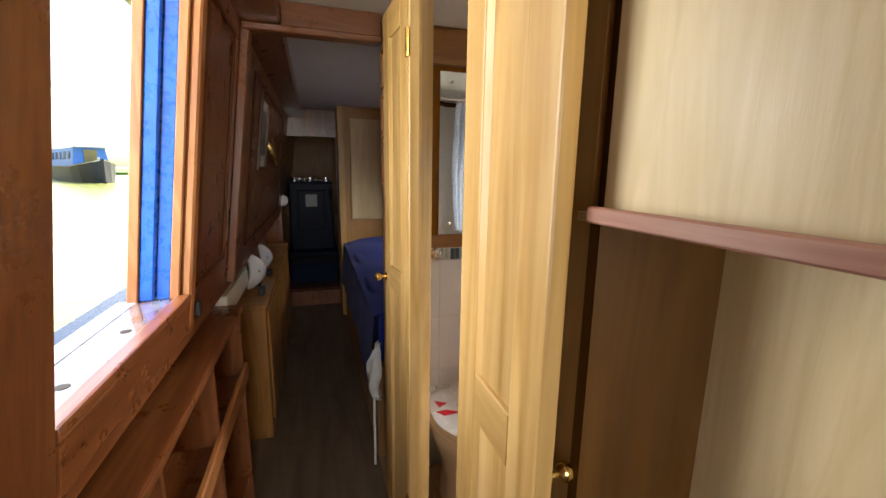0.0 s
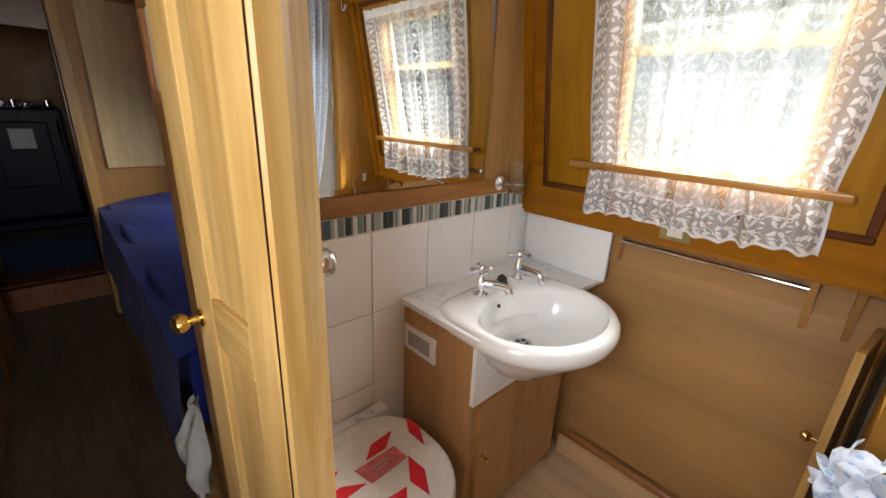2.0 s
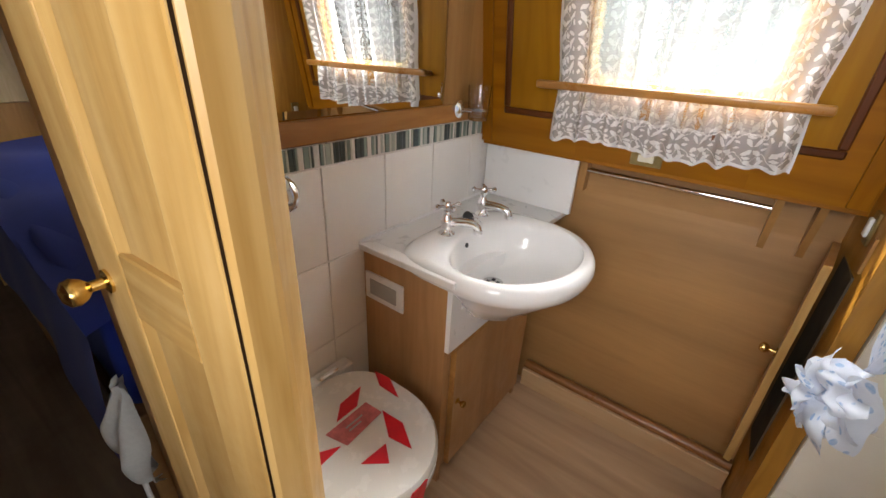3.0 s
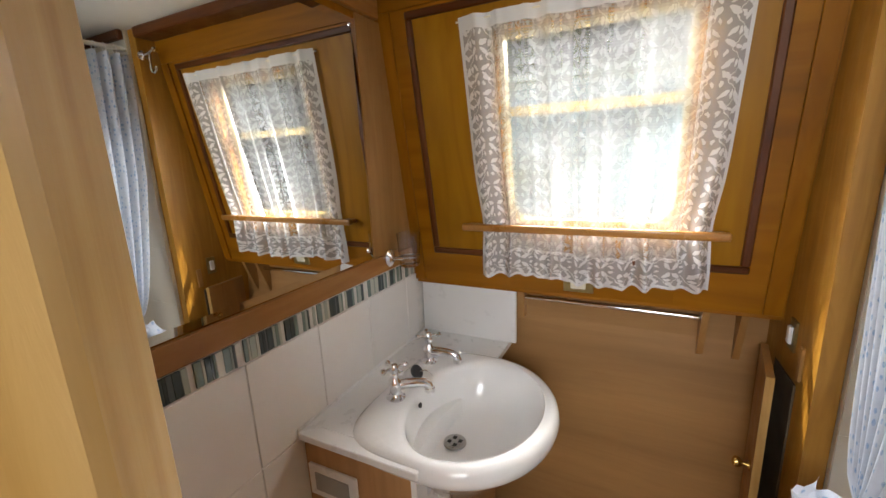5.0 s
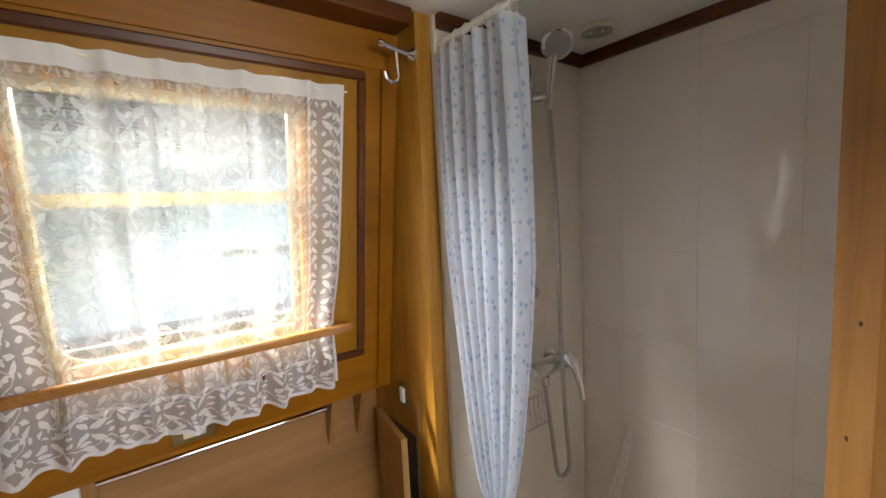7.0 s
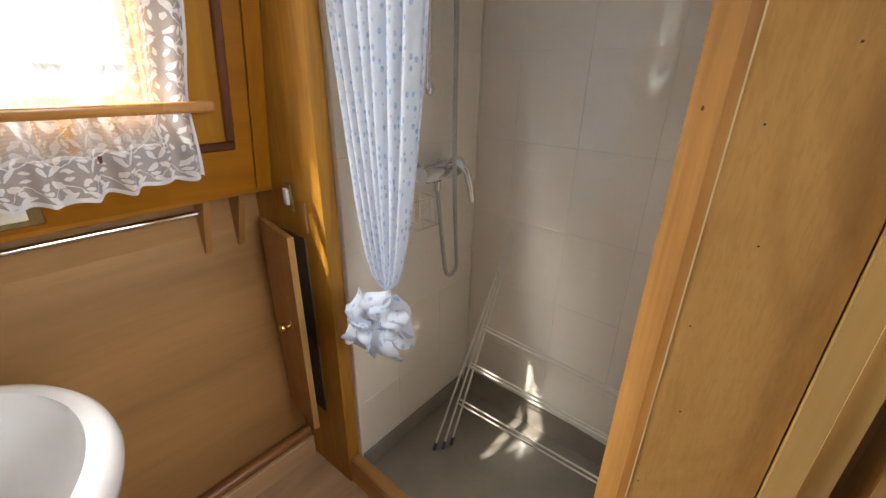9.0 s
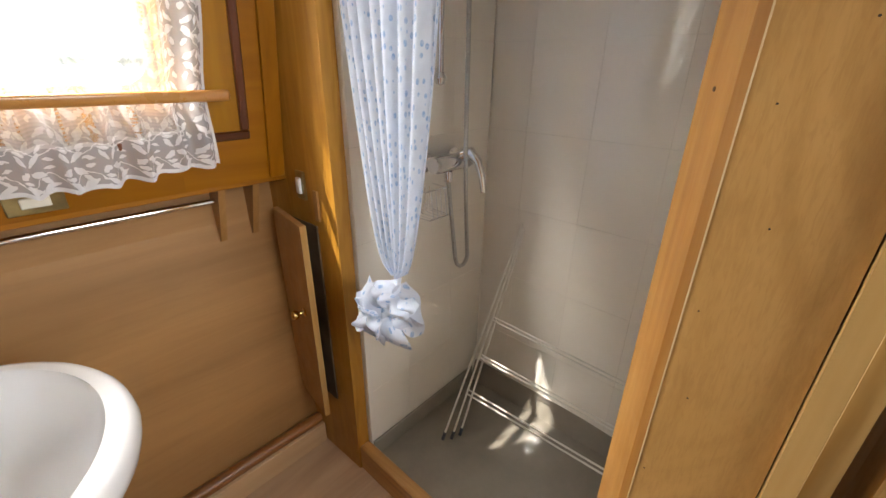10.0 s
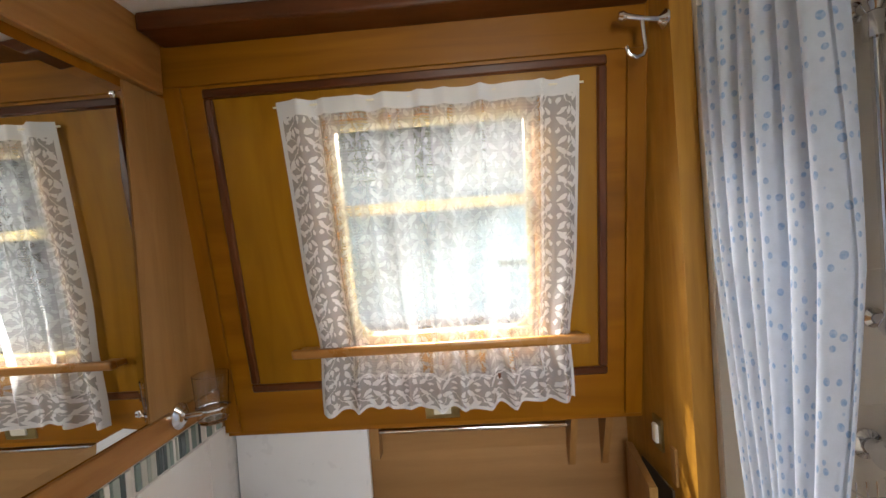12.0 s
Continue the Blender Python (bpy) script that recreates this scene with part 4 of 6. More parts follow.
def basin():
    cx, cy, zr = 1.150, 1.375, 0.838
    t = thing("basin", (cx, 1.4, 0.62), "white ceramic semi-recessed basin", "basin")
    N = 64

    def loop(rx, rf, rb, z, sq=2.0, dx=0.0, dy=0.0):
        pts = []
        for k in range(N):
            a = 2 * math.pi * k / N
            c, s = math.cos(a), math.sin(a)
            p = 2.0 if s < 0 else sq
            ry = rf if s < 0 else rb
            r = ((abs(c) / rx) ** p + (abs(s) / ry) ** p) ** (-1 / p)
            px, py = c * r, s * r
            pts.append((cx + dx + px, cy + dy + py, z - 0.02))
        return pts

    L = [loop(0.03, 0.03, 0.03, 0.690, 2, 0, 0.04), loop(0.09, 0.08, 0.08, 0.692, 2, 0, 0.03), loop(0.15, 0.13, 0.11, 0.704, 2, 0, 0.012), loop(0.192, 0.168, 0.132, 0.737, 2, 0, 0.0),
         loop(0.214, 0.192, 0.148, 0.785, 2, 0, -0.004), loop(0.222, 0.202, 0.154, 0.820, 2, 0, -0.006), loop(0.228, 0.208, 0.160, 0.834, 2, 0, -0.007),
         loop(0.238, 0.205, 0.172, 0.843, 2.1, 0, -0.006), loop(0.252, 0.224, 0.215, 0.845, 2.8, 0, 0), loop(0.262, 0.236, 0.240, 0.842, 3.6), loop(0.270, 0.245, 0.252, 0.832, 4.2),
         loop(0.274, 0.250, 0.257, 0.816, 4.4), loop(0.271, 0.247, 0.256, 0.798, 4.4), loop(0.252, 0.238, 0.24, 0.780, 4.0),
         loop(0.215, 0.185, 0.10, 0.735, 2.4), loop(0.17, 0.12, 0.08, 0.675, 2), loop(0.11, 0.06, 0.06, 0.640, 2, 0, 0.0)]
    part("bowl", loft(L), CERAMIC, t, smooth=True)
    dx, dy = cx, cy + 0.04
    part("waste", turned([(0, 0.0), (0.012, 0.0), (0.012, 0.002), (0.028, 0.004), (0.032, 0.003), (0.033, -0.002)], (dx, dy, 0.676), (0, 0, 1), 28), STEEL, t, "chrome waste", True)
    for a in range(4):
        an = a * math.pi / 2 + 0.4
        part("waste_slot", box(dx + 0.016 * math.cos(an) - 0.005, dx + 0.016 * math.cos(an) + 0.005, dy + 0.016 * math.sin(an) - 0.005, dy + 0.016 * math.sin(an) + 0.005, 0.678, 0.6812, 0), BLACK, t)
    part("overflow", turned([(0, 0), (0.007, 0), (0.008, 0.003), (0.0, 0.0035)], (cx - 0.02, cy + 0.139, 0.783), (0, -1, 0.25), 16), BLACK, t, "dark overflow hole", True)
    part("plug", bevel(turned([(0, 0), (0.019, 0), (0.022, 0.008), (0.0215, 0.014), (0, 0.014)], (cx + 0.045, cy + 0.188, 0.842), (0, -0.75, 0.6), 20), 0.0015, 1), BLACK, t, "black rubber plug on its stay", True)
    ch = [(cx + 0.045, cy + 0.18, 0.848), (cx + 0.07, cy + 0.165, 0.842), (cx + 0.085, cy + 0.152, 0.822), (cx + 0.088, cy + 0.144, 0.806), (cx + 0.092, cy + 0.141, 0.788), (cx + 0.086, cy + 0.138, 0.78)]
    part("chain", tube(ch, 0.0018, 6), CHROME, t, "thin chrome plug chain", True)


basin()


def tap(x, y, z, turn):
    t = thing("basin_tap", (x, y, z), "chrome pillar tap with a cross head", "tap", "basin taps")
    body = [(0.0, 0), (0.027, 0.0), (0.027, 0.005), (0.021, 0.009), (0.017, 0.015), (0.016, 0.027), (0.0185, 0.037), (0.0195, 0.046), (0.018, 0.055), (0.013, 0.062), (0.011, 0.070), (0.0125, 0.074), (0.011, 0.079), (0.007, 0.081), (0, 0.081)]
    part("body", turned(body, (x, y, z), (0, 0, 1), 22), CHROME, t, smooth=True)
    c, s = math.cos(turn), math.sin(turn)
    pts = [(0.008, 0.041), (0.035, 0.042), (0.062, 0.041), (0.083, 0.037), (0.094, 0.029), (0.097, 0.019)]
    sp = part("spout", tube([(x + c * d, y + s * d, z + h) for d, h in pts], [0.0155, 0.015, 0.0135, 0.013, 0.013, 0.013], 14), CHROME, t, smooth=True)
    part("nozzle", turned([(0.013, 0), (0.015, 0.002), (0.015, 0.013), (0.012, 0.015), (0, 0.015)], (x + c * 0.097, y + s * 0.097, z + 0.022), (0, 0, -1), 16), CHROME, sp, smooth=True)
    hub = part("hub", turned([(0, 0), (0.012, 0.0), (0.0135, 0.007), (0.0135, 0.016), (0.009, 0.024), (0, 0.026)], (x, y, z + 0.081), (0, 0, 1), 18), CHROME, t, smooth=True)
    for k in range(4):
        a = turn + 0.5 + k * math.pi / 2
        part("cross_arm", turned([(0.0055, 0), (0.0042, 0.014), (0.0042, 0.020), (0.0075, 0.024), (0.009, 0.030), (0.006, 0.035), (0, 0.036)], (x + 0.007 * math.cos(a), y + 0.007 * math.sin(a), z + 0.092), (math.cos(a), math.sin(a), 0.05), 12), CHROME, hub, smooth=True)


tap(1.085, 1.563, 0.822, radians(-55))
tap(1.305, 1.572, 0.822, radians(-80))


# ---------------------------------------------------------------- toilet
def toilet():
    cx, cy = 0.617, 1.465
    t = thing("toilet", (cx, 1.5, 0), "white toilet with red and white tape across its closed lid", "toilet")
    N = 48

    def egg(rx, rf, rb, z, dy=0.0):
        pts = []
        for k in range(N):
            a = 2 * math.pi * k / N
            c, s = math.cos(a), math.sin(a)
            p = 2.0 if s < 0 else 3.0
            pts.append((cx + math.copysign(abs(c) ** (2 / p), c) * rx, cy + dy + math.copysign(abs(s) ** (2 / p), s) * (rf if s < 0 else rb), z))
        return pts

    part("bowl", loft([egg(0.125, 0.10, 0.20, 0.0), egg(0.122, 0.10, 0.20, 0.05), egg(0.12, 0.10, 0.2, 0.16), egg(0.15, 0.15, 0.21, 0.27), egg(0.178, 0.195, 0.22, 0.35), egg(0.183, 0.203, 0.225, 0.385), egg(0.178, 0.198, 0.22, 0.396)]), CERAMIC, t, smooth=True)
    part("seat", loft([egg(0.183, 0.205, 0.225, 0.398), egg(0.190, 0.213, 0.228, 0.404), egg(0.190, 0.213, 0.228, 0.417), egg(0.184, 0.207, 0.225, 0.423)]), CERAMIC, t, smooth=True)
    lid = part("lid", loft([egg(0.186, 0.207, 0.205, 0.425), egg(0.191, 0.212, 0.208, 0.430), egg(0.191, 0.212, 0.208, 0.442), egg(0.184, 0.205, 0.204, 0.451), egg(0.15, 0.17, 0.17, 0.4525)]), LIDWHITE, t, smooth=True)
    for x in (cx - 0.075, cx + 0.075):
        h = part("hinge_block", box(x - 0.035, x + 0.035, 1.672, 1.690, 0.449, 0.462, 0.004), CHROME, t, "chrome lid hinge")
    part("rear_shelf", box(cx - 0.16, cx + 0.17, 1.676, 1.722, 0.32, 0.445, 0.006), CERAMIC, t, smooth=True)
    # skew-cut pieces of tape lying on the lid
    def piece(*corners):
        part("tape_strip", prism(corners, 0.4530, 0.4545), RED, t, "red parallelogram of warning tape")
    piece((0.792, 1.590), (0.800, 1.533), (0.762, 1.462), (0.760, 1.535))
    piece((0.701, 1.464), (0.706, 1.394), (0.664, 1.325), (0.652, 1.392))
    piece((0.643, 1.567), (0.722, 1.573), (0.668, 1.527), (0.598, 1.527))
    piece((0.557, 1.390), (0.634, 1.384), (0.601, 1.340))
    piece((0.500, 1.497), (0.559, 1.462), (0.483, 1.457), (0.455, 1.492))
    piece((0.470, 1.575), (0.520, 1.545), (0.478, 1.520))
    lab = part("lid_notice", prism([(0.554, 1.516), (0.691, 1.518), (0.695, 1.460), (0.569, 1.451)], 0.4546, 0.4556), PINKLABEL, t, "faded red notice with unreadable grey print")
    for k in range(2):
        o = k * 0.013
        part("print_bar", box(0.600, 0.655 - 0.015 * k, 1.490 - o, 1.495 - o, 0.4556, 0.4560, 0), GREYPL, lab)
    # tape hanging over the front rim
    for a, dz in ((-1.58, 0.0), (-1.68, 0.0), (-0.30, 0.03)):
        x, y = cx + 0.1915 * math.cos(a), cy + 0.2145 * math.sin(a)
        tx, ty = -math.sin(a), math.cos(a)
        bm = hexa(bmesh.new(), [(x - tx * 0.03, y - ty * 0.03, 0.36 + dz), (x - tx * 0.005, y - ty * 0.005, 0.345 + dz), (x - tx * 0.005 - 0.004, y - ty * 0.005 + 0.004, 0.345 + dz), (x - tx * 0.03 - 0.004, y - ty * 0.03 + 0.004, 0.36 + dz),
                                (x - tx * 0.005, y - ty * 0.005, 0.44), (x + tx * 0.022, y + ty * 0.022, 0.44), (x + tx * 0.022 - 0.004, y + ty * 0.022 + 0.004, 0.44), (x - tx * 0.005 - 0.004, y - ty * 0.005 + 0.004, 0.44)])
        part("tape_strip", bm, RED, t, "red tape end folded over the rim")
    f = thing("coat_hook", (0.335, 1.29, 1.16), "polished chrome knob on the partition inside the doorway", "knob")
    part("collar", turned([(0, 0), (0.022, 0), (0.022, 0.004), (0.014, 0.010), (0.010, 0.014)], (0.329, 1.29, 1.18), (1, 0, 0), 24), CHROME, f, smooth=True)
    part("head", turned([(0.0, 0.0), (0.009, 0.0), (0.009, 0.018), (0.018, 0.032), (0.023, 0.044), (0.021, 0.055), (0.012, 0.063), (0, 0.065)], (0.340, 1.29, 1.18), (1, 0, 0), 24), CHROME, f, smooth=True)


LIDWHITE = plain("off_white_lid", (0.76, 0.75, 0.72), 0.25, 0, 0.03, 6)
PINKLABEL = plain("faded_red_notice", (0.60, 0.16, 0.17), 0.4, 0, 0.35, 22)
toilet()


# ---------------------------------------------------------------- shower
tray = thing("shower_tray", (0.9, 0.25, 0), "dark grey shower tray with a coved upstand", "shower tray")
part("base", box(0.502, 1.283, -0.055, 0.555, 0.0, 0.03, 0.004), TRAY, tray)
part("upstand", hexa(bmesh.new(), [(0.502, -0.054, 0.03), (1.283, -0.043, 0.03), (1.283, -0.004, 0.03), (0.502, -0.014, 0.03),
                                   (0.502, -0.054, 0.115), (1.283, -0.043, 0.115), (1.283, -0.034, 0.115), (0.502, -0.044, 0.115)]), TRAY, tray, "sloping grey upstand")
part("upstand", box(1.274, 1.284, -0.003, 0.555, 0.03, 0.105, 0.003), TRAY, tray)
solid("shower_sill", box(0.532, 1.30, 0.560, 0.60, 0, 0.105, 0.004), FRAMEOAK, "varnished timber sill of the shower", "sill", "structure")
solid("shower_coving", join(box(0.502, 1.284, -0.050, -0.026, 2.002, CEIL_Z - 0.001, 0.004), box(1.262, 1.284, -0.026, 0.555, 2.002, CEIL_Z - 0.001, 0.004)), MAHOG, "dark brown ceiling coving in the shower", "trim", "structure")
def shower_set():
    x = 1.285
    t = thing("shower_mixer", (x, 0.22, 1.0), "chrome bar shower mixer with a lever and hose", "shower mixer")
    part("body", tube([(1.232, 0.135, 1.055), (1.232, 0.15, 1.055), (1.232, 0.29, 1.055), (1.232, 0.305, 1.055)], [0.024, 0.028, 0.028, 0.024], 20), CHROME, t, smooth=True)
    for y in (0.155, 0.285):
        part("wall_union", turned([(0.030, 0), (0.030, 0.006), (0.017, 0.012), (0.015, 0.06)], (x, y, 1.055), (-1, 0, 0), 20), CHROME, t, smooth=True)
    part("lever", tube([(1.215, 0.185, 1.075), (1.190, 0.18, 1.082), (1.165, 0.175, 1.06), (1.150, 0.172, 1.01), (1.143, 0.170, 0.965)], [0.024, 0.020, 0.014, 0.011, 0.009], 14), CHROME, t, "curved chrome lever", True)
    part("outlet", turned([(0.013, 0), (0.013, 0.03), (0.010, 0.034)], (1.228, 0.24, 1.03), (0, 0, -1), 14), CHROME, t, smooth=True)
    pts = []
    for k in range(41):
        a = k / 40
        if a < 0.42:
            s = a / 0.42
            pts.append((1.228 - 0.03 * s, 0.24 - 0.01 * s, 1.0 - 0.26 * s))
        elif a < 0.55:
            s = (a - 0.42) / 0.13 * math.pi
            pts.append((1.198 - 0.004 * s, 0.23 - 0.024 * (1 - math.cos(s)), 0.74 - 0.034 * math.sin(s)))
        else:
            s = (a - 0.55) / 0.45
            pts.append((1.186 + 0.022 * s, 0.182 + 0.035 * s + 0.008 * math.sin(s * 6), 0.74 + 1.09 * s))
    h = part("hose", tube(pts, 0.0068, 10), STEEL, t, "ribbed steel shower hose", True)
    r = thing("riser_rail", (x, 0.25, 1.28), "chrome riser rail with a hand shower", "shower rail")
    part("rail", tube([(1.245, 0.262, 1.30), (1.245, 0.262, 1.95)], 0.0095, 14), CHROME, r, smooth=True)
    for z in (1.305, 1.90):
        part("wall_foot", turned([(0.020, 0), (0.020, 0.008), (0.011, 0.014), (0.011, 0.04)], (x, 0.262, z), (-1, 0, 0), 18), CHROME, r, smooth=True)
        part("end_ball", turned([(0, -0.019), (0.012, -0.015), (0.019, 0), (0.012, 0.015), (0, 0.019)], (1.245, 0.262, z - 0.012 * (z < 1.5)), (0, 0, 1), 18), CHROME, r, smooth=True)
    part("slider", tube([(1.245, 0.262, 1.835), (1.245, 0.262, 1.88)], 0.019, 16), CHROME, r, smooth=True)
    part("slider_arm", tube([(1.245, 0.262, 1.857), (1.205, 0.232, 1.860)], 0.013, 14), CHROME, r, smooth=True)
    hd = part("hand_shower", tube([(1.205, 0.222, 1.825), (1.200, 0.222, 1.885), (1.188, 0.226, 1.945), (1.174, 0.230, 1.978)], [0.010, 0.012, 0.013, 0.016], 14), CHROME, r, "chrome hand shower", True)
    part("head", turned([(0.0, -0.012), (0.03, -0.012), (0.042, -0.004), (0.044, 0.004), (0.038, 0.009), (0, 0.010)], (1.160, 0.236, 1.988), (-0.55, 0.55, -0.6), 28), CHROME, hd, smooth=True)
    part("spray_face", turned([(0, 0.009), (0.034, 0.009), (0.034, 0.0115), (0, 0.0125)], (1.160, 0.236, 1.988), (-0.55, 0.55, -0.6), 28), GREYPL, hd, "grey spray face", True)
    c = thing("soap_rack", (1.25, 0.30, 0.9), "small chrome wire soap rack under the mixer", "soap rack")
    for z, d in ((0.985, 0.06), (0.90, 0.075)):
        part("rim", tube([(1.28, 0.255, z), (1.28 - d, 0.26, z), (1.28 - d, 0.345, z), (1.28, 0.35, z)], 0.0022, 6), CHROME, c)
    for y in (0.27, 0.29, 0.31, 0.33):
        part("wire", tube([(1.28, y, 0.98), (1.277, y, 0.90), (1.205, y, 0.90), (1.215, y, 0.985)], 0.0016, 6), CHROME, c)


shower_set()


def extractor(x, y):
    t = thing("ceiling_vent", (x, y, CEIL_Z - 0.02), "round white ceiling vent with concentric rings", "vent")
    part("flange", turned([(0, 0), (0.058, 0), (0.062, 0.004), (0.060, 0.009), (0.046, 0.012), (0.046, 0.006), (0, 0.006)], (x, y, CEIL_Z), (0, 0, -1), 32), CREAM, t, smooth=True)
    for r in (0.038, 0.027):
        part("ring", tube([(x + r * math.cos(a), y + r * math.sin(a), CEIL_Z - 0.009) for a in (k * math.pi / 14 for k in range(28))], 0.0028, 6, True), GREYPL, t, smooth=True)
    part("boss", turned([(0.013, 0), (0.013, 0.010), (0, 0.013)], (x, y, CEIL_Z), (0, 0, -1), 18), GREYPL, t, smooth=True)


extractor(1.125, 0.105)


def shower_curtain():
    t = thing("shower_curtain", (1.1, 0.585, 0.6), "white shower curtain with blue spots, tied in a knot", "shower curtain")
    ph = [random.uniform(0, 6.28) for _ in range(6)]

    low, high = 0.851, 1.935

    def half(z):
        s = min(1, max(0, (z - low) / (high - low)))
        return min(0.146, 0.012 + 0.172 * s ** 0.42)

    def at(u, v):
        z = low + v * (high - low) + (0.008 * math.sin(u * 44) if v > 0.97 else 0)
        h = half(z)
        cx = 1.084 + 0.042 * v + 0.022 * v ** 1.5
        th = u * 2 * math.pi * 7 + 0.8 * math.sin(v * 3 + ph[0]) * (1 - v)
        amp = 0.022 * (0.35 + 0.65 * v) * (1 + 0.25 * math.sin(u * 17 + ph[1]))
        x = cx + (0.5 - u) * 2 * h + 0.008 * math.cos(th + ph[2]) * v
        x = min(x, 1.282)
        y = 0.592 - 0.042 * v ** 1.5 + amp * math.sin(th) + 0.008 * math.sin(u * 5 + v * 4 + ph[3]) + 0.03 * (u - 0.5) * v
        return (x, y, z)

    part("drape", sheet(at, 190, 46, lambda u, v: (u * 1.2, v * (high - low))), DOTCLOTH, t, smooth=True)
    # the knot: a rosette of broad folds round a twisted heart
    c = Vector((1.099, 0.588, 0.758))
    out = Vector((-0.42, 0.90, 0.10)).normalized()
    right = Vector((-out.y, out.x, 0)).normalized()
    up = right.cross(out) * -1
    up = up if up.z > 0 else -up

    def heart(u, v):
        a, b = u * math.tau, v * math.pi
        d = Vector((math.cos(a) * math.sin(b), math.sin(a) * math.sin(b), math.cos(b)))
        r = 0.043 * (1 + 0.10 * math.sin(5 * a + 6 * v) + 0.18 * noise.noise(d * 2.4))
        return c + right * d.x * r * 1.15 + out * d.y * r * 0.9 + up * d.z * r * 1.1

    part("knot", sheet(heart, 48, 26, lambda u, v: (u * 0.3, v * 0.15)), DOTCLOTH, t, "crumpled knot tied in the curtain's end", True)
    for k, (ang, size, rise) in enumerate(((0.3, 1.0, 0.0), (1.15, 0.85, 0.010), (2.0, 0.95, 0.0), (2.9, 1.05, 0.006), (3.75, 1.0, 0.0), (4.5, 1.15, 0.008), (5.3, 0.95, 0.0), (0.9, 0.60, 0.024), (3.6, 0.66, 0.026))):
        d = right * math.cos(ang) + up * math.sin(ang)
        s = right * -math.sin(ang) + up * math.cos(ang)

        def petal(u, v, d=d, s=s, k=k, size=size, rise=rise):
            q = (u - 0.5) * 2
            wide = 0.060 * size * (0.45 + 0.75 * math.sin(min(1.0, v * 1.15) * 1.75))
            reach = 0.018 + 0.064 * size * v * (1 - 0.16 * q * q) + 0.004 * math.sin(u * 11 + k)
            lift = 0.030 + rise + 0.022 * math.sin(v * 2.4) - 0.030 * v * v + 0.012 * q * q * v + 0.005 * math.sin(q * 5 + v * 4 + k * 2)
            return c + d * reach + s * q * wide + out * lift

        part("ruffle", sheet(petal, 20, 12, lambda u, v, k=k: (u * 0.1 + k * 0.13, v * 0.08)), DOTCLOTH, t, "loose fold of the knot", True)
    r = thing("curtain_rail", (0.9, 0.545, 1.95), "white curtain rail across the shower", "curtain rail")
    part("rail", tube([(0.502, 0.545, 1.966), (1.284, 0.545, 1.966)], 0.009, 12), RACKWHITE, r, smooth=True)
    for k in range(7):
        x = 1.03 + k * 0.036
        ring = [(x, 0.545 + 0.014 * math.cos(a), 1.959 + 0.018 * math.sin(a)) for a in (j * math.pi / 9 for j in range(18))]
        part("ring", tube(ring, 0.0016, 6, True), WHITE, r, smooth=True)


shower_curtain()


def airer():
    t = thing("clothes_airer", (1.0, 0.1, 0.03), "folded white wire clothes airer leaning in the shower", "clothes airer")
    # two side frames leaning on the back wall, cross bars between them
    top, foot = Vector((1.110, -0.045, 0.815)), Vector((1.125, 0.30, 0.036))
    for k, (dx, dy) in enumerate(((0.022, 0.036), (0.0, 0.01), (-0.012, -0.024))):
        f = foot + Vector((dx, dy, 0))
        tp = top + Vector((0.006 * (1 - k), 0.004 * k, -0.012 * k))
        part("leg", tube([tp, f], 0.0042, 8), RACKWHITE, t, smooth=True)
        part("foot_cap", tube([f + (tp - f).normalized() * 0.03, f], 0.0068, 10), NAVYCAP, t, "dark plastic foot", True)
    for s, off in ((0.345, 0.0), (0.36, 0.010), (0.52, 0.0), (0.535, 0.010), (0.69, 0.0), (0.71, 0.010)):
        a = top.lerp(foot, s + 0.08)
        b = Vector((0.545, a.y - 0.10 * (s - 0.3), a.z - 0.02))
        part("cross_bar", tube([a, b], 0.0032, 8), RACKWHITE, t, smooth=True)
    tp2, ft2 = Vector((0.55, -0.046, 0.76)), Vector((0.55, 0.22, 0.036))
    for k in range(2):
        part("leg", tube([tp2 + Vector((0.008 * k, 0, 0)), ft2 + Vector((0.012 * k, -0.03 * k, 0))], 0.0042, 8), RACKWHITE, t, smooth=True)


NAVYCAP = plain("dark_cap", (0.03, 0.04, 0.06), 0.5)
airer()

# ---------------------------------------------------------------- bathroom doorway: posts and the two narrow doors
solid("door_post_near", prism([(0.293, 0.58), (0.293, 0.659), (0.316, 0.661), (0.318, 0.668), (0.344, 0.668), (0.345, 0.58)], 0, CEIL_Z, 0.0), PINE, "pine door post", "door frame", "structure")
BROWNKNOT = plain("knot_brown", (0.07, 0.03, 0.01), 0.6, 0, 0.4, 60)
FRAMEOAK_Z = wood("frame_timber_upright", (0.35, 0.155, 0.035), (0.44, 0.21, 0.05), (0.51, 0.27, 0.075), "z", 0.38, 20, 0.25)
solid("shower_jamb", prism([(0.4785, 0.656), (0.490, 0.654), (0.531, 0.600), (0.531, 0.561), (0.4785, 0.561)], 0, CEIL_Z), FRAMEOAK_Z, "varnished timber jamb of the shower", "door frame", "structure")
solid("door_post_far", prism([(0.258, 1.150), (0.262, 1.146), (0.288, 1.148), (0.297, 1.153), (0.341, 1.202), (0.345, 1.210), (0.345, 1.2145), (0.292, 1.2145), (0.292, 1.156), (0.258, 1.152)], 0, CEIL_Z, 0.0), PINE, "pine door post", "door frame", "structure")

# two knots in the jamb
for x, y, z in ((0.505, 0.6342, 1.425), (0.512, 0.625, 1.30)):
    solid("knot_mark", turned([(0, 0), (0.003, 0), (0.0025, 0.0006), (0, 0.0009)], (x, y, z), (0.80, 0.60, 0), 12), BROWNKNOT, "small dark knot in the jamb", "mark", "structure")
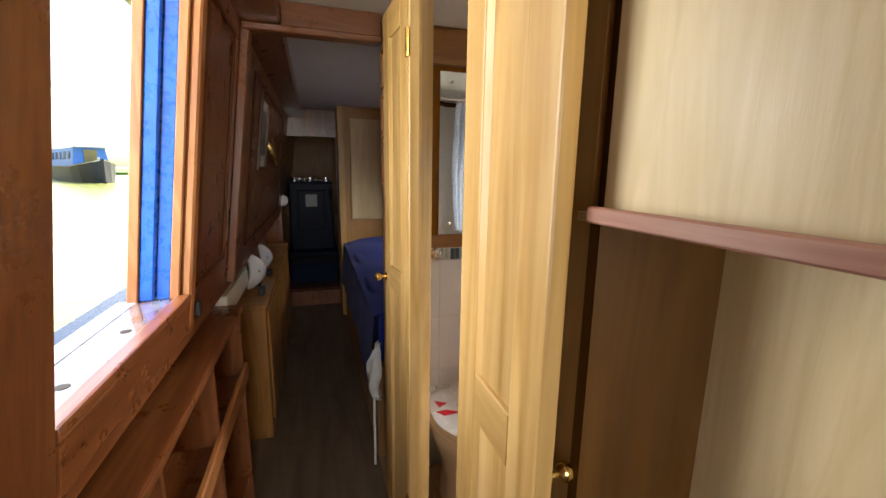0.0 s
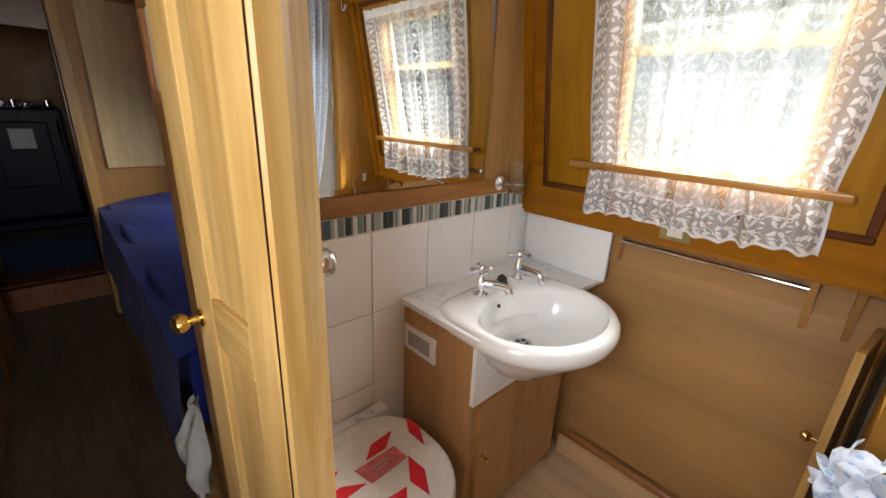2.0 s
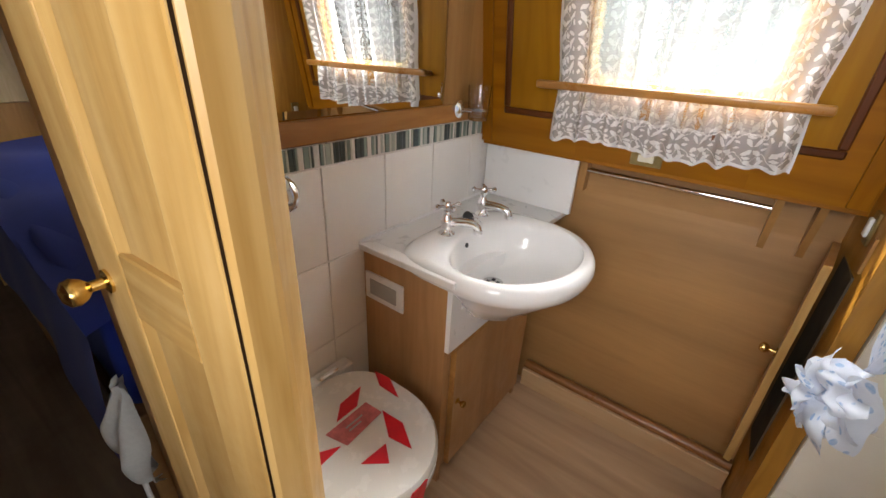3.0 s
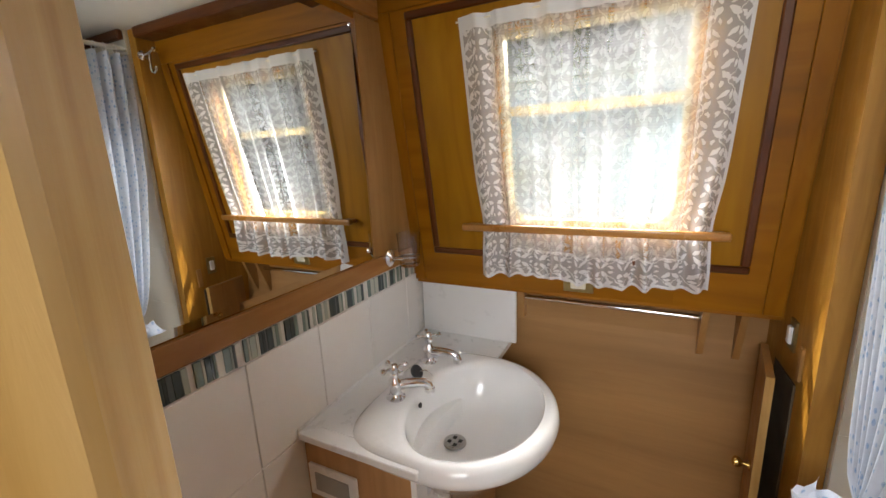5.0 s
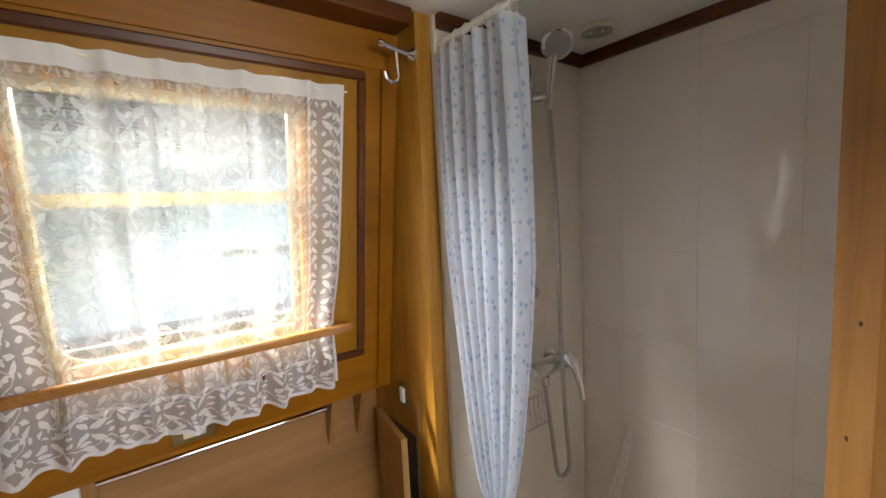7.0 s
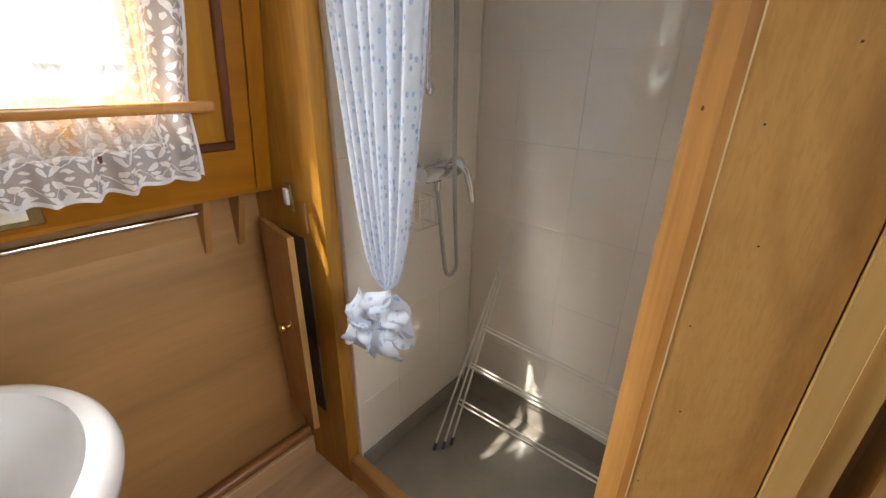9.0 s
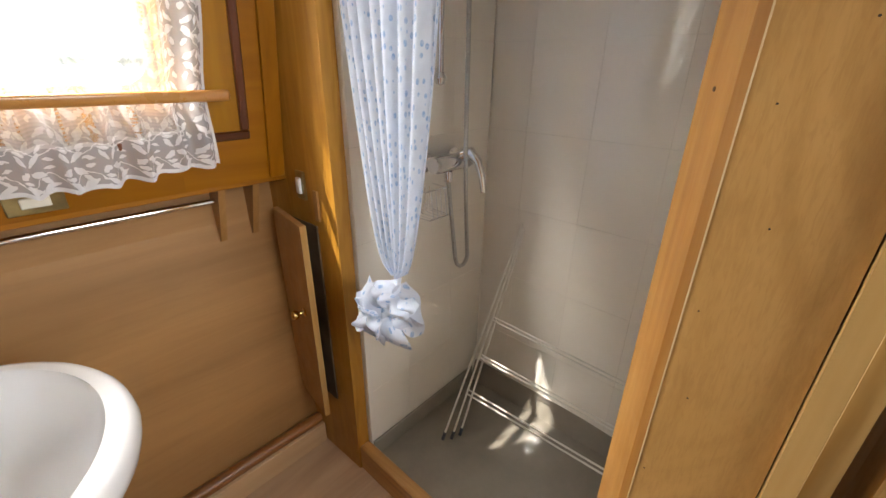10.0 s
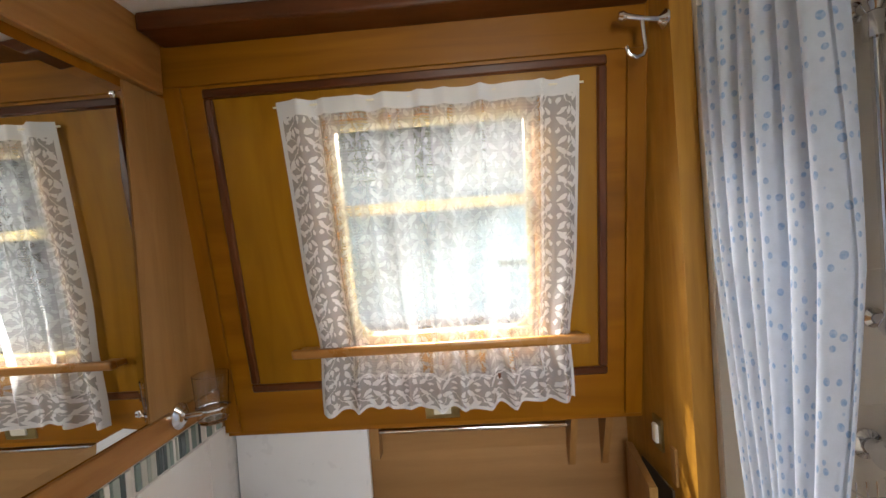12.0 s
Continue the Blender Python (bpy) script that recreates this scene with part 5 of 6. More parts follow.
# nail holes and the pale raw edge of the end panel
for x, z in ((0.462, 1.055), (0.445, 0.93), (0.425, 1.17), (0.452, 1.29), (0.468, 0.78), (0.405, 1.36)):
    solid("nail_hole", turned([(0, 0), (0.0012, 0), (0.0012, 0.0005), (0, 0.0006)], (x, Y_JAMB, z), (0, 1, 0), 8), DARK, "small dark nail hole in the end panel", "mark", "structure")
solid("raw_edge", box(0.4768, 0.4785, Y_JAMB, Y_JAMB + 0.0012, 0.0, CEIL_Z - 0.001, 0), PALEPLY, "pale raw ply edge", "trim", "structure")


def narrow_door(name, y0, y1, x, knob_y, hinge_y, knob_side, label):
    """A framed pine door leaf lying along the passage, one panel above and one below a mid rail."""
    t = thing(name, (x, (y0 + y1) / 2, 0.02), label, "door")
    th = 0.026
    st = 0.075
    z0, zm0, zm1, z1 = 0.03, 1.055, 1.135, 1.955
    for a, b in ((y0, y0 + st), (y1 - st, y1)):
        part("stile", box(x, x + th, a, b, z0, z1, 0.004, seg=2), PINE, t)
    for a, b in ((z0, z0 + 0.10), (zm0, zm1), (z1 - 0.09, z1)):
        part("rail", box(x + 0.0005, x + th - 0.0005, y0 + st, y1 - st, a, b, 0.002), PINE_Y, t)
    for a, b in ((z0 + 0.10, zm0), (zm1, z1 - 0.09)):
        part("panel", box(x + 0.009, x + th - 0.009, y0 + st - 0.004, y1 - st + 0.004, a - 0.004, b + 0.004, 0.0), PINE, t)
        for yy, s in ((y0 + st, 1), (y1 - st, -1)):
            bm = hexa(bmesh.new(), [(x + 0.002, yy, a), (x + 0.0088, yy + s * 0.012, a), (x + 0.0088, yy, a), (x + 0.002, yy - s * 0.0005, a),
                                    (x + 0.002, yy, b), (x + 0.0088, yy + s * 0.012, b), (x + 0.0088, yy, b), (x + 0.002, yy - s * 0.0005, b)])
            part("bead", bm, PINE, t)
    kx = x if knob_side < 0 else x + th
    knob("knob", (kx, knob_y, 1.085), (knob_side, 0, 0), t, BRASS, 0.0155 if knob_side < 0 else 0.0125)
    for z in (0.35, 1.80):
        h = part("hinge", box(x - 0.003, x + 0.001, hinge_y - 0.014, hinge_y + 0.014, z - 0.036, z + 0.036, 0.0008), BRASS, t, "brass butt hinge")
        part("hinge_pin", tube([(x - 0.004, hinge_y, z - 0.036), (x - 0.004, hinge_y, z + 0.036)], 0.004, 8), BRASS, h, smooth=True)
    return t


PINE_Y = wood("pine_rail", (0.39, 0.215, 0.056), (0.54, 0.34, 0.12), (0.615, 0.415, 0.178), "y", 0.42, 13, 0.15, 1.6, False, 0.35)
# near-black, without gloss: the hinge gap's shade as a solid strip
GAPSHADE = plain("gap_shade", (0.018, 0.010, 0.005), 0.95, 0, 0.2, 20, 0.0)
GAPSHADE.node_tree.nodes["Principled BSDF"].inputs["Specular IOR Level"].default_value = 0.0
far_leaf = narrow_door("bathroom_door", 1.160, 1.436, 0.246, 1.411, 1.157, -1, "narrow pine door folded back, brass knob and hinges")
part("edge_seal", box(0.2475, 0.256, 1.1525, 1.1595, 0.03, 1.955, 0), GAPSHADE, far_leaf, "near-black strip added as the shade of the hinge gap")
far_leaf.rotation_euler.z = radians(4.6)
narrow_door("bathroom_door", 0.372, 0.645, 0.238, 0.386, 0.648, 1, "narrow pine door folded back over the cupboard end")


# ---------------------------------------------------------------- passage cupboard with the red-lipped shelf
def passage_cupboard():
    t = thing("passage_cupboard", (0.38, -0.2, 0), "open pale ply cupboard with a red-lipped shelf", "cupboard")
    part("far_side", prism([(0.302, 0.374), (0.4515, 0.340), (0.4515, 0.392), (0.302, 0.392)], 0, 1.4075), SHADEDSTAIN, t, "stained side, darkened with the cupboard's shade")
    part("far_side", box(0.3095, 0.466, 0.374, 0.392, 1.4185, CEIL_Z - 0.002, 0.001), SHADEDSTAIN, t, "stained side, darkened with the cupboard's shade")
    part("near_side", box(0.302, 0.466, -0.80, -0.78, 0, CEIL_Z - 0.002, 0.001), SHADEDSTAIN, t)
    part("back", box(0.452, 0.466, -0.78, 0.392, 0, 1.407, 0.001), PALEPLY, t)
    part("upper_back", box(0.297, 0.309, -0.78, 0.366, 1.419, CEIL_Z - 0.002, 0.001), PALEPLY, t)
    s = part("shelf", box(0.283, 0.466, -0.78, 0.3915, 1.408, 1.418, 0.001), PALEPLY, t)
    part("lip", box(0.272, 0.283, -0.78, 0.362, 1.409, 1.426, 0.002), SHELFEDGE, s, "rough red timber lip")
    part("lower_shelf", box(0.303, 0.451, -0.78, 0.339, 0.62, 0.64, 0.001), SHADEDSTAIN, t)


# stained ply, its brown deepened to take in the shade inside the cupboard
SHADEDSTAIN = wood("shaded_stained_ply", (0.075, 0.030, 0.004), (0.10, 0.042, 0.006), (0.13, 0.056, 0.009), "z", 0.5, 20, 0.0, 2.2, False, 0.2)
passage_cupboard()
solid("wall_passage_near", box(0.27, 0.47, Y_BACK, -0.802, 0, CEIL_Z - 0.001, 0), VENEER_Z, "veneered partition", "wall", "structure")
solid("wall_cupboard_end", box(0.302, 0.346, 0.392, 0.559, 0, CEIL_Z - 0.001, 0), VENEER_Z, "veneered partition", "wall", "structure")


# ---------------------------------------------------------------- side hatch on the port side
def hatch():
    t = thing("side_hatch", (-0.36, 0.9, HZ0), "open side hatch with worn timber frame and blue painted edge", "hatch", kind="structure")
    # inner frame, proud of the lining
    part("near_post", slab(-1, HY0 - 0.10, HY0, GUN + 0.02, HZ1 + 0.03, 0.0, 0.022, 0.005), SAPELE_Z, t)
    part("far_post", slab(-1, HY1 + 0.004, HY1 + 0.045, GUN + 0.02, HZ1 + 0.03, 0.0, 0.022, 0.005), ORANGEWOOD, t)
    part("bottom_rail", slab(-1, HY0, HY1 + 0.004, GUN + 0.03, HZ0 - 0.004, 0.0, 0.022, 0.005), SAPELE, t, "worn reddish bottom rail")
    part("sill_nosing", box(lx(HZ0) - 0.006, lx(HZ0) + 0.024, HY0, HY1 + 0.002, HZ0 - 0.004, HZ0 + 0.012, 0.005, seg=2), SAPELE, t)
    sill = part("sill", box(-0.422, lx(HZ0) - 0.007, HY0, HY1 + 0.02, HZ0 - 0.014, HZ0 + 0.001, 0.002), GLOSSILL, t, "red timber sill with pale grey-blue patches")
    part("sill_strip", box(-0.448, -0.405, HY0, HY1 + 0.0, HZ0 - 0.006, HZ0 + 0.003, 0.002), GREYSILL, t, "grey painted outer sill strip")
    for y in (0.672, 0.885):
        part("screw_hole", turned([(0, 0), (0.010, 0), (0.010, 0.001), (0, 0.0012)], (-0.358, y, HZ0 + 0.001), (0, 0, 1), 14), DARK, sill, "dark screw hole")
    # far reveal: a bead, two stepped blue faces and the outer timber
    part("far_bead", slab(-1, HY1 - 0.004, HY1 + 0.014, HZ0 + 0.002, HZ1, -0.022, -0.001, 0.003), ORANGEWOOD, t)
    part("blue_reveal", slab(-1, HY1 + 0.002, HY1 + 0.03, HZ0 + 0.002, HZ1, -0.051, -0.0225, 0.002), BLUEPAINT, t, "chipped bright blue paint")
    part("blue_lip", slab(-1, HY1 - 0.008, HY1 + 0.03, HZ0 + 0.002, HZ1, -0.083, -0.0525, 0.004), BLUEPAINT, t, "chipped bright blue paint")
    part("outer_post", slab(-1, HY1 - 0.012, HY1 + 0.02, HZ0 - 0.002, HZ1, -0.106, -0.084, 0.002), ORANGEWOOD, t)


def patchy_sill():
    """A sill of varnished red timber with pale grey-blue patches over it."""
    w = Mat("patchy_grey_sill")
    v = w.coords((5, 1.6, 5))
    f = w.noise(v, 2.4, 6, 0.6, 0.6)
    timber = w.ramp(w.noise(w.coords((40, 2, 40)), 3, 4), [(0.3, (0.12, 0.045, 0.022)), (0.7, (0.24, 0.10, 0.055))])
    c = w.mix(w.ramp(f, [(0.40, (0.1, 0.1, 0.1)), (0.56, (0.9, 0.9, 0.9))]), timber, (0.27, 0.30, 0.35))
    w.base(c, 0.15, 0, 0.9)
    w.bump(f, 0.15, 0.004)
    return w.m


GLOSSILL = patchy_sill()
ORANGEWOOD = wood("orange_varnished_timber", (0.28, 0.10, 0.03), (0.42, 0.17, 0.055), (0.52, 0.25, 0.09), "z", 0.35, 22, 0.3)
hatch()
bead(-1, 1.20, 1.56, 1.14, 1.90, 0.018, 0.010, "panel_moulding", "dark mahogany moulding on the passage lining")
solid("passage_cornice", box(-0.25, -0.09, Y_BACK, 4.4, 1.955, CEIL_Z - 0.001, 0.004), SAPELE, "dark reddish cornice box", "trim", "structure")
cl = thing("hatch_catch", (-0.31, 1.16, 1.06), "small black hatch catch", "catch")
part("catch_body", box(-0.332, -0.298, 1.15, 1.175, 1.075, 1.115, 0.005, seg=2), BLACK, cl)


# ledge and book rack below the hatch
def rack():
    t = thing("wall_rack", (-0.4, 1.0, 0), "reddish timber rack with a ledge and open compartments", "rack")
    part("ledge", box(-0.55, -0.275, -0.4, 1.62, 0.932, 0.955, 0.006, seg=2), SAPELE, t)
    part("middle_shelf", box(-0.55, -0.292, -0.4, 1.62, 0.66, 0.678, 0.003), SAPELE, t)
    part("shelf_lip", box(-0.292, -0.274, -0.4, 1.63, 0.655, 0.715, 0.004), ORANGEWOOD_Y, t)
    part("lower_shelf", box(-0.55, -0.30, -0.4, 1.62, 0.22, 0.24, 0.003), SAPELE, t)
    part("back_board", box(-0.556, -0.546, -0.4, 1.62, 0.0, 0.932, 0.001), REDBOARD, t)
    for y in (0.35, 0.76, 1.175, 1.60):
        part("divider", hexa(bmesh.new(), [(-0.545, y, 0.0), (-0.288, y, 0.0), (-0.288, y + 0.018, 0.0), (-0.545, y + 0.018, 0.0), (-0.545, y, 0.932), (-0.288, y, 0.932), (-0.288, y + 0.018, 0.932), (-0.545, y + 0.018, 0.932)]), SAPELE_Z, t)


ORANGEWOOD_Y = wood("orange_varnished_lip", (0.28, 0.10, 0.03), (0.42, 0.17, 0.055), (0.52, 0.25, 0.09), "y", 0.35, 22, 0.3)
REDBOARD = plain("red_stained_board", (0.15, 0.025, 0.02), 0.5, 0, 0.25, 8)
rack()

# frame between passage and berth
solid("berth_post", slab(-1, 1.665, 1.735, GUN, 1.953, 0.0, 0.03, 0.004), SAPELE_Z, "dark reddish timber post", "door frame", "structure")
SAPELE_X = wood("sapele_cross", (0.16, 0.049, 0.014), (0.25, 0.084, 0.026), (0.33, 0.123, 0.042), "x", 0.3, 24, 0.4)
solid("berth_header", box(-0.215, 0.266, 1.64, 1.70, 1.93, 1.954, 0.004), SAPELE_X, "dark reddish timber header beam", "door frame", "structure")
solid("berth_header_top", box(-0.088, 0.266, 1.66, 1.70, 1.955, CEIL_Z - 0.001, 0.002), SAPELE_X, "dark reddish timber header beam", "door frame", "structure")


# ---------------------------------------------------------------- the berth beyond
def bed():
    t = thing("bed", (0.8, 2.95, 0), "fixed bed under a plain blue cover", "bed")
    part("base", box(0.26, 1.398, 1.86, 3.93, 0, 0.50, 0.004), VENEER, t, "veneered bed base")

    part("mattress", bevel(box(0.275, 1.39, 1.88, 3.92, 0.50, 0.79, 0.0), 0.05, 4), BLUECLOTH, t, smooth=True)

    def cover(u, v):
        # over the top edge and down the side
        y = 1.855 + u * 2.07
        if v < 0.5:
            s = v / 0.5
            z = 0.40 + 0.03 * math.sin(u * 4) + s * (0.385 - 0.03 * math.sin(u * 4))
            x = 0.222 + 0.03 * s - 0.010 * math.sin(u * 13 + s * 2) * (1 - s) - 0.003 * math.sin(u * 31 + 1)
        else:
            s = (v - 0.5) / 0.5
            z = 0.80 + 0.018 * math.sin(s * 3.0) + 0.010 * math.sin(u * 17 + s * 9) - 0.03 * max(0, 0.12 - s) / 0.12
            x = 0.245 + s * 1.13
        return (x, y, z)

    part("bedcover", sheet(cover, 70, 44), BLUECLOTH, t, "creased blue bedcover", True)
    c = thing("white_cloth", (0.21, 1.83, 0.35), "crumpled white cloth hanging on the bed corner", "cloth")

    def rag(u, v):
        a = (u - 0.5) * 2.2
        w = 0.035 + 0.065 * max(0.0, math.sin(min(1, v * 1.1) * math.pi)) ** 0.7
        z = 0.37 + v * 0.26
        return (0.285 - w * 0.75 * math.cos(a) - 0.010 * math.sin(u * 16 + v * 7), 1.80 + w * math.sin(a) + 0.008 * math.sin(v * 18 + u * 6) + 0.06 * v * v, z + 0.01 * math.sin(u * 12))

    part("fold", sheet(rag, 40, 30), WHITECLOTH, c, smooth=True)
    p = thing("white_pipe", (0.235, 1.81, 0), "thin white upright pipe at the bed corner", "pipe")
    part("pipe", tube([(0.237, 1.815, 0.0), (0.237, 1.815, 0.5)], 0.006, 8), RACKWHITE, p, smooth=True)


bed()


def wardrobe():
    t = thing("wardrobe", (0.85, 4.2, 0), "tall veneered wardrobe with a plain inset door", "wardrobe")
    part("body", box(0.235, 1.398, 4.06, 4.44, 0, CEIL_Z - 0.002, 0.003), VENEER_Z, t)
    part("frame_edge", box(0.228, 0.285, 4.040, 4.062, 0, CEIL_Z - 0.003, 0.003), PINE, t, "pale timber edge")
    d = part("door", box(0.345, 0.95, 4.040, 4.0595, 0.98, 1.93, 0.004), PALEPLY, t, "pale panelled door")
    knob("knob", (0.93, 4.04, 1.42), (0, -1, 0), d, BRASS, 0.014)


wardrobe()


def picture(name, side_x, y0, y1, z0, z1, label, facing=1, frame_mat=None):
    t = thing(name, (side_x, (y0 + y1) / 2, z0), label, "picture")
    d = 0.014 * facing
    w = 0.018
    xs = sorted((side_x, side_x + d))
    for a, b, c, e in ((y0, y1, z0, z0 + w), (y0, y1, z1 - w, z1), (y0, y0 + w, z0 + w, z1 - w), (y1 - w, y1, z0 + w, z1 - w)):
        part("frame_side", box(xs[0], xs[1], a, b, c, e, 0.002), frame_mat or MAHOG, t)
    m = side_x + d * 0.45
    ms = sorted((side_x, m))
    part("mount", box(ms[0], ms[1], y0 + w, y1 - w, z0 + w, z1 - w, 0), PLASTERCREAM, t, "cream mount")
    k = sorted((m, m + 0.002 * facing))
    part("print", box(k[0], k[1], y0 + w + 0.04, y1 - w - 0.04, z0 + w + 0.06, z1 - w - 0.05, 0), PRINTGREY, t, "muted grey-green print")
    return t


PRINTGREY = plain("muted_print", (0.16, 0.18, 0.14), 0.4, 0, 0.5, 9)
print_on_lining = picture("framed_picture", lx(1.45) + 0.002, 2.30, 2.62, 1.45, 1.83, "framed print with a cream mount on the dark lining")
print_on_lining.rotation_euler.y = math.atan(0.125)
# small frames on the end of the passage partition
for z0, z1 in ((1.40, 1.56), (1.58, 1.74), (1.76, 1.90)):
    picture("small_frame", 0.268, 1.50, 1.62, z0, z1, "small wood-framed picture beside the door", -1, ORANGEWOOD)


def porthole(y, z):
    t = thing("porthole", (lx(z), y, z - 0.13), "round brass porthole rim in the dark lining", "porthole")
    n = Vector((1, 0, LEANS)).normalized()
    c = Vector((lx(z), y, z))
    part("rim", turned([(0.10, 0), (0.135, 0), (0.135, 0.012), (0.12, 0.022), (0.105, 0.018), (0.10, 0.006)], c, n, 36), BRASS, t, smooth=True)
    part("cover", turned([(0, 0.001), (0.102, 0.001), (0.102, 0.006), (0, 0.008)], c, n, 36), BRASS, t, "polished brass cover", True)


porthole(2.95, 1.60)
bead(-1, 2.05, 3.9, 1.10, 1.88, 0.02, 0.010, "panel_moulding", "dark mahogany moulding on the berth lining")


def berth_cabinet():
    t = thing("berth_cabinet", (-0.42, 3.1, 0), "low honey-coloured cabinet along the cabin side", "cabinet")
    part("body", box(-0.555, -0.268, 2.18, 4.0, 0.0, 0.752, 0.003), HONEYLOW, t)
    part("top", box(-0.555, -0.255, 2.165, 4.02, 0.752, 0.772, 0.004), HONEYLOW, t)
    for k in range(3):
        part("door", box(-0.2675, -0.256, 2.24 + k * 0.58, 2.78 + k * 0.58, 0.08, 0.71, 0.003), HONEYLOW, t)
    s = thing("gunwale_shelf", (-0.4, 2.3, 0.8), "cream-painted strip under the berth lining", "shelf", kind="structure")
    part("strip", box(-0.40, -0.33, 1.63, 2.14, 0.895, 0.985, 0.004), PLASTERCREAM, s)
    for y, s in ((2.36, 1.0), (2.78, 0.9)):
        p = thing("white_plaque", (-0.33, y, 0.772), "white ceramic plaque leaning on a dark stand", "ornament", "white plaques")
        h = 0.20 * s
        part("stand", box(-0.315, -0.285, y - 0.025, y + 0.035, 0.772, 0.812, 0.004), BLACK, p, "small dark stand")
        along, out = Vector((0.45, 0.89, 0)), Vector((0.89, -0.45, 0.25)).normalized()
        mid = Vector((-0.322, y + 0.01, 0.80 + h * 0.5))

        def oval(r, depth):
            ring = []
            for j in range(28):
                a = j * math.tau / 28
                up = math.sin(a)
                ring.append(mid + along * (r * h * 0.36 * math.cos(a) * (1 - 0.28 * up)) + Vector((-0.42 * up, 0.10 * up, 1)) * (r * h * 0.5 * up) + out * depth)
            return ring

        face = loft([oval(0.92, 0.0), oval(1.0, 0.004), oval(1.0, 0.010), oval(0.94, 0.015), oval(0.5, 0.017)])
        part("plaque", face, CERAMIC, p, smooth=True)
        part("motif", turned([(0, 0), (0.007, 0), (0.007, 0.001), (0, 0.0015)], mid + out * 0.0165, out, 14), OLDBRASS, p, "small brown motif")
    bk = thing("storage_tin", (-0.36, 2.57, 0.772), "small dark blue tin between the white plaques", "tin")
    part("tin_body", box(-0.40, -0.325, 2.53, 2.61, 0.772, 0.865, 0.004), NAVY, bk)
    part("lid", box(-0.402, -0.323, 2.528, 2.612, 0.866, 0.882, 0.003), NAVY, bk)


HONEYLOW = wood("cabinet_honey", (0.30, 0.12, 0.025), (0.42, 0.19, 0.045), (0.50, 0.25, 0.07), "z", 0.35, 18, 0.3)
berth_cabinet()


# far cabin through the doorway: dark blue stove and clutter
ENAMEL = plain("dark_blue_enamel", (0.003, 0.006, 0.026), 0.4, 0, 0.25, 9, 0.05)
ENAMEL.node_tree.nodes["Principled BSDF"].inputs["Specular IOR Level"].default_value = 0.15


def stove():
    t = thing("stove", (0.0, 5.6, 0), "dark blue enamel stove beyond the far doorway", "stove")
    part("body", box(-0.30, 0.22, 5.3, 5.9, 0.45, 1.30, 0.02, seg=2), ENAMEL, t)
    part("plinth", box(-0.34, 0.26, 5.2, 5.95, 0.0, 0.45, 0.01), ENAMEL, t)
    d = part("door", box(-0.20, 0.12, 5.275, 5.30, 0.70, 1.20, 0.01, seg=2), ENAMEL, t, "dark enamel door")
    part("window", box(-0.11, 0.03, 5.262, 5.276, 1.0, 1.15, 0.004), GREYPL, d, "greyish stove window")
    part("towel_rail", tube([(0.18, 5.25, 0.75), (0.18, 5.25, 1.22)], 0.009, 8), CHROME, t, smooth=True)
    rng = random.Random(5)
    for k in range(7):
        x = -0.24 + k * 0.065
        r = rng.uniform(0.02, 0.035)
        h = rng.uniform(0.02, 0.06)
        c = thing("pot", (x, 5.45, 1.30), "small shiny metal pot on the stove", "pot", "pots on the stove")
        part("pan", turned([(0, 0), (r, 0), (r * 1.05, h), (r * 0.98, h), (r * 0.9, 0.004), (0, 0.004)], (x, 5.45 + rng.uniform(-0.05, 0.1), 1.30), (0, 0, 1), 18), CHROME, c, smooth=True)
    b = thing("blue_cushion", (-0.05, 4.95, 0.16), "dark blue padded step cushion", "cushion")
    part("pad", bevel(box(-0.30, 0.22, 4.75, 5.15, 0.16, 0.40, 0), 0.04, 3), DARKCLOTH, b, smooth=True)


stove()
solid("step_box", box(-0.33, 0.23, 4.55, 5.18, 0.0, 0.16, 0.004), SAPELE, "dark timber step", "step", "structure")
solid("far_cabin_panel", box(-0.45, 0.6, 6.2, 6.24, 0.8, 2.03, 0.002), HONEY_Z, "warm timber panel in the far cabin", "wall", "structure")
hand = thing("plate_white", (-0.30, 4.40, 1.1), "round white knob plate beside the far doorway", "plate")
part("disc", turned([(0, 0), (0.05, 0), (0.055, 0.008), (0.03, 0.014), (0, 0.015)], (-0.315, 4.449, 1.14), (0.1, -1, 0), 24), CERAMIC, hand, smooth=True)

# ---------------------------------------------------------------- outdoors: canal, quay, boats, bank, trees
wbm = join(box(-400, -0.70, -400, 400, 0.40, 0.50, 0), box(1.76, 400, -400, 400, 0.40, 0.50, 0))
join(wbm, box(-0.70, 1.76, 8, 400, 0.40, 0.50, 0))
join(wbm, box(-0.70, 1.76, -400, -2, 0.40, 0.50, 0))
solid("water", wbm, WATER, "pale greenish canal water", "water", "structure")
solid("ground", box(5.6, 400, -400, 400, 0.3, 0.85, 0), MUDGREEN, "grassy canal bank", "ground", "structure")
solid("far_bank", box(-120, -8, 52, 130, 0.35, 0.75, 0), MUDGREEN, "low green far bank", "ground", "structure")
hull = solid("hull_side", join(box(-0.72, -0.63, -2, 8, 0.2, 1.0, 0.01), box(1.69, 1.78, -2, 8, 0.2, 1.0, 0.01)), NAVY, "dark painted hull sides", "hull", "structure")


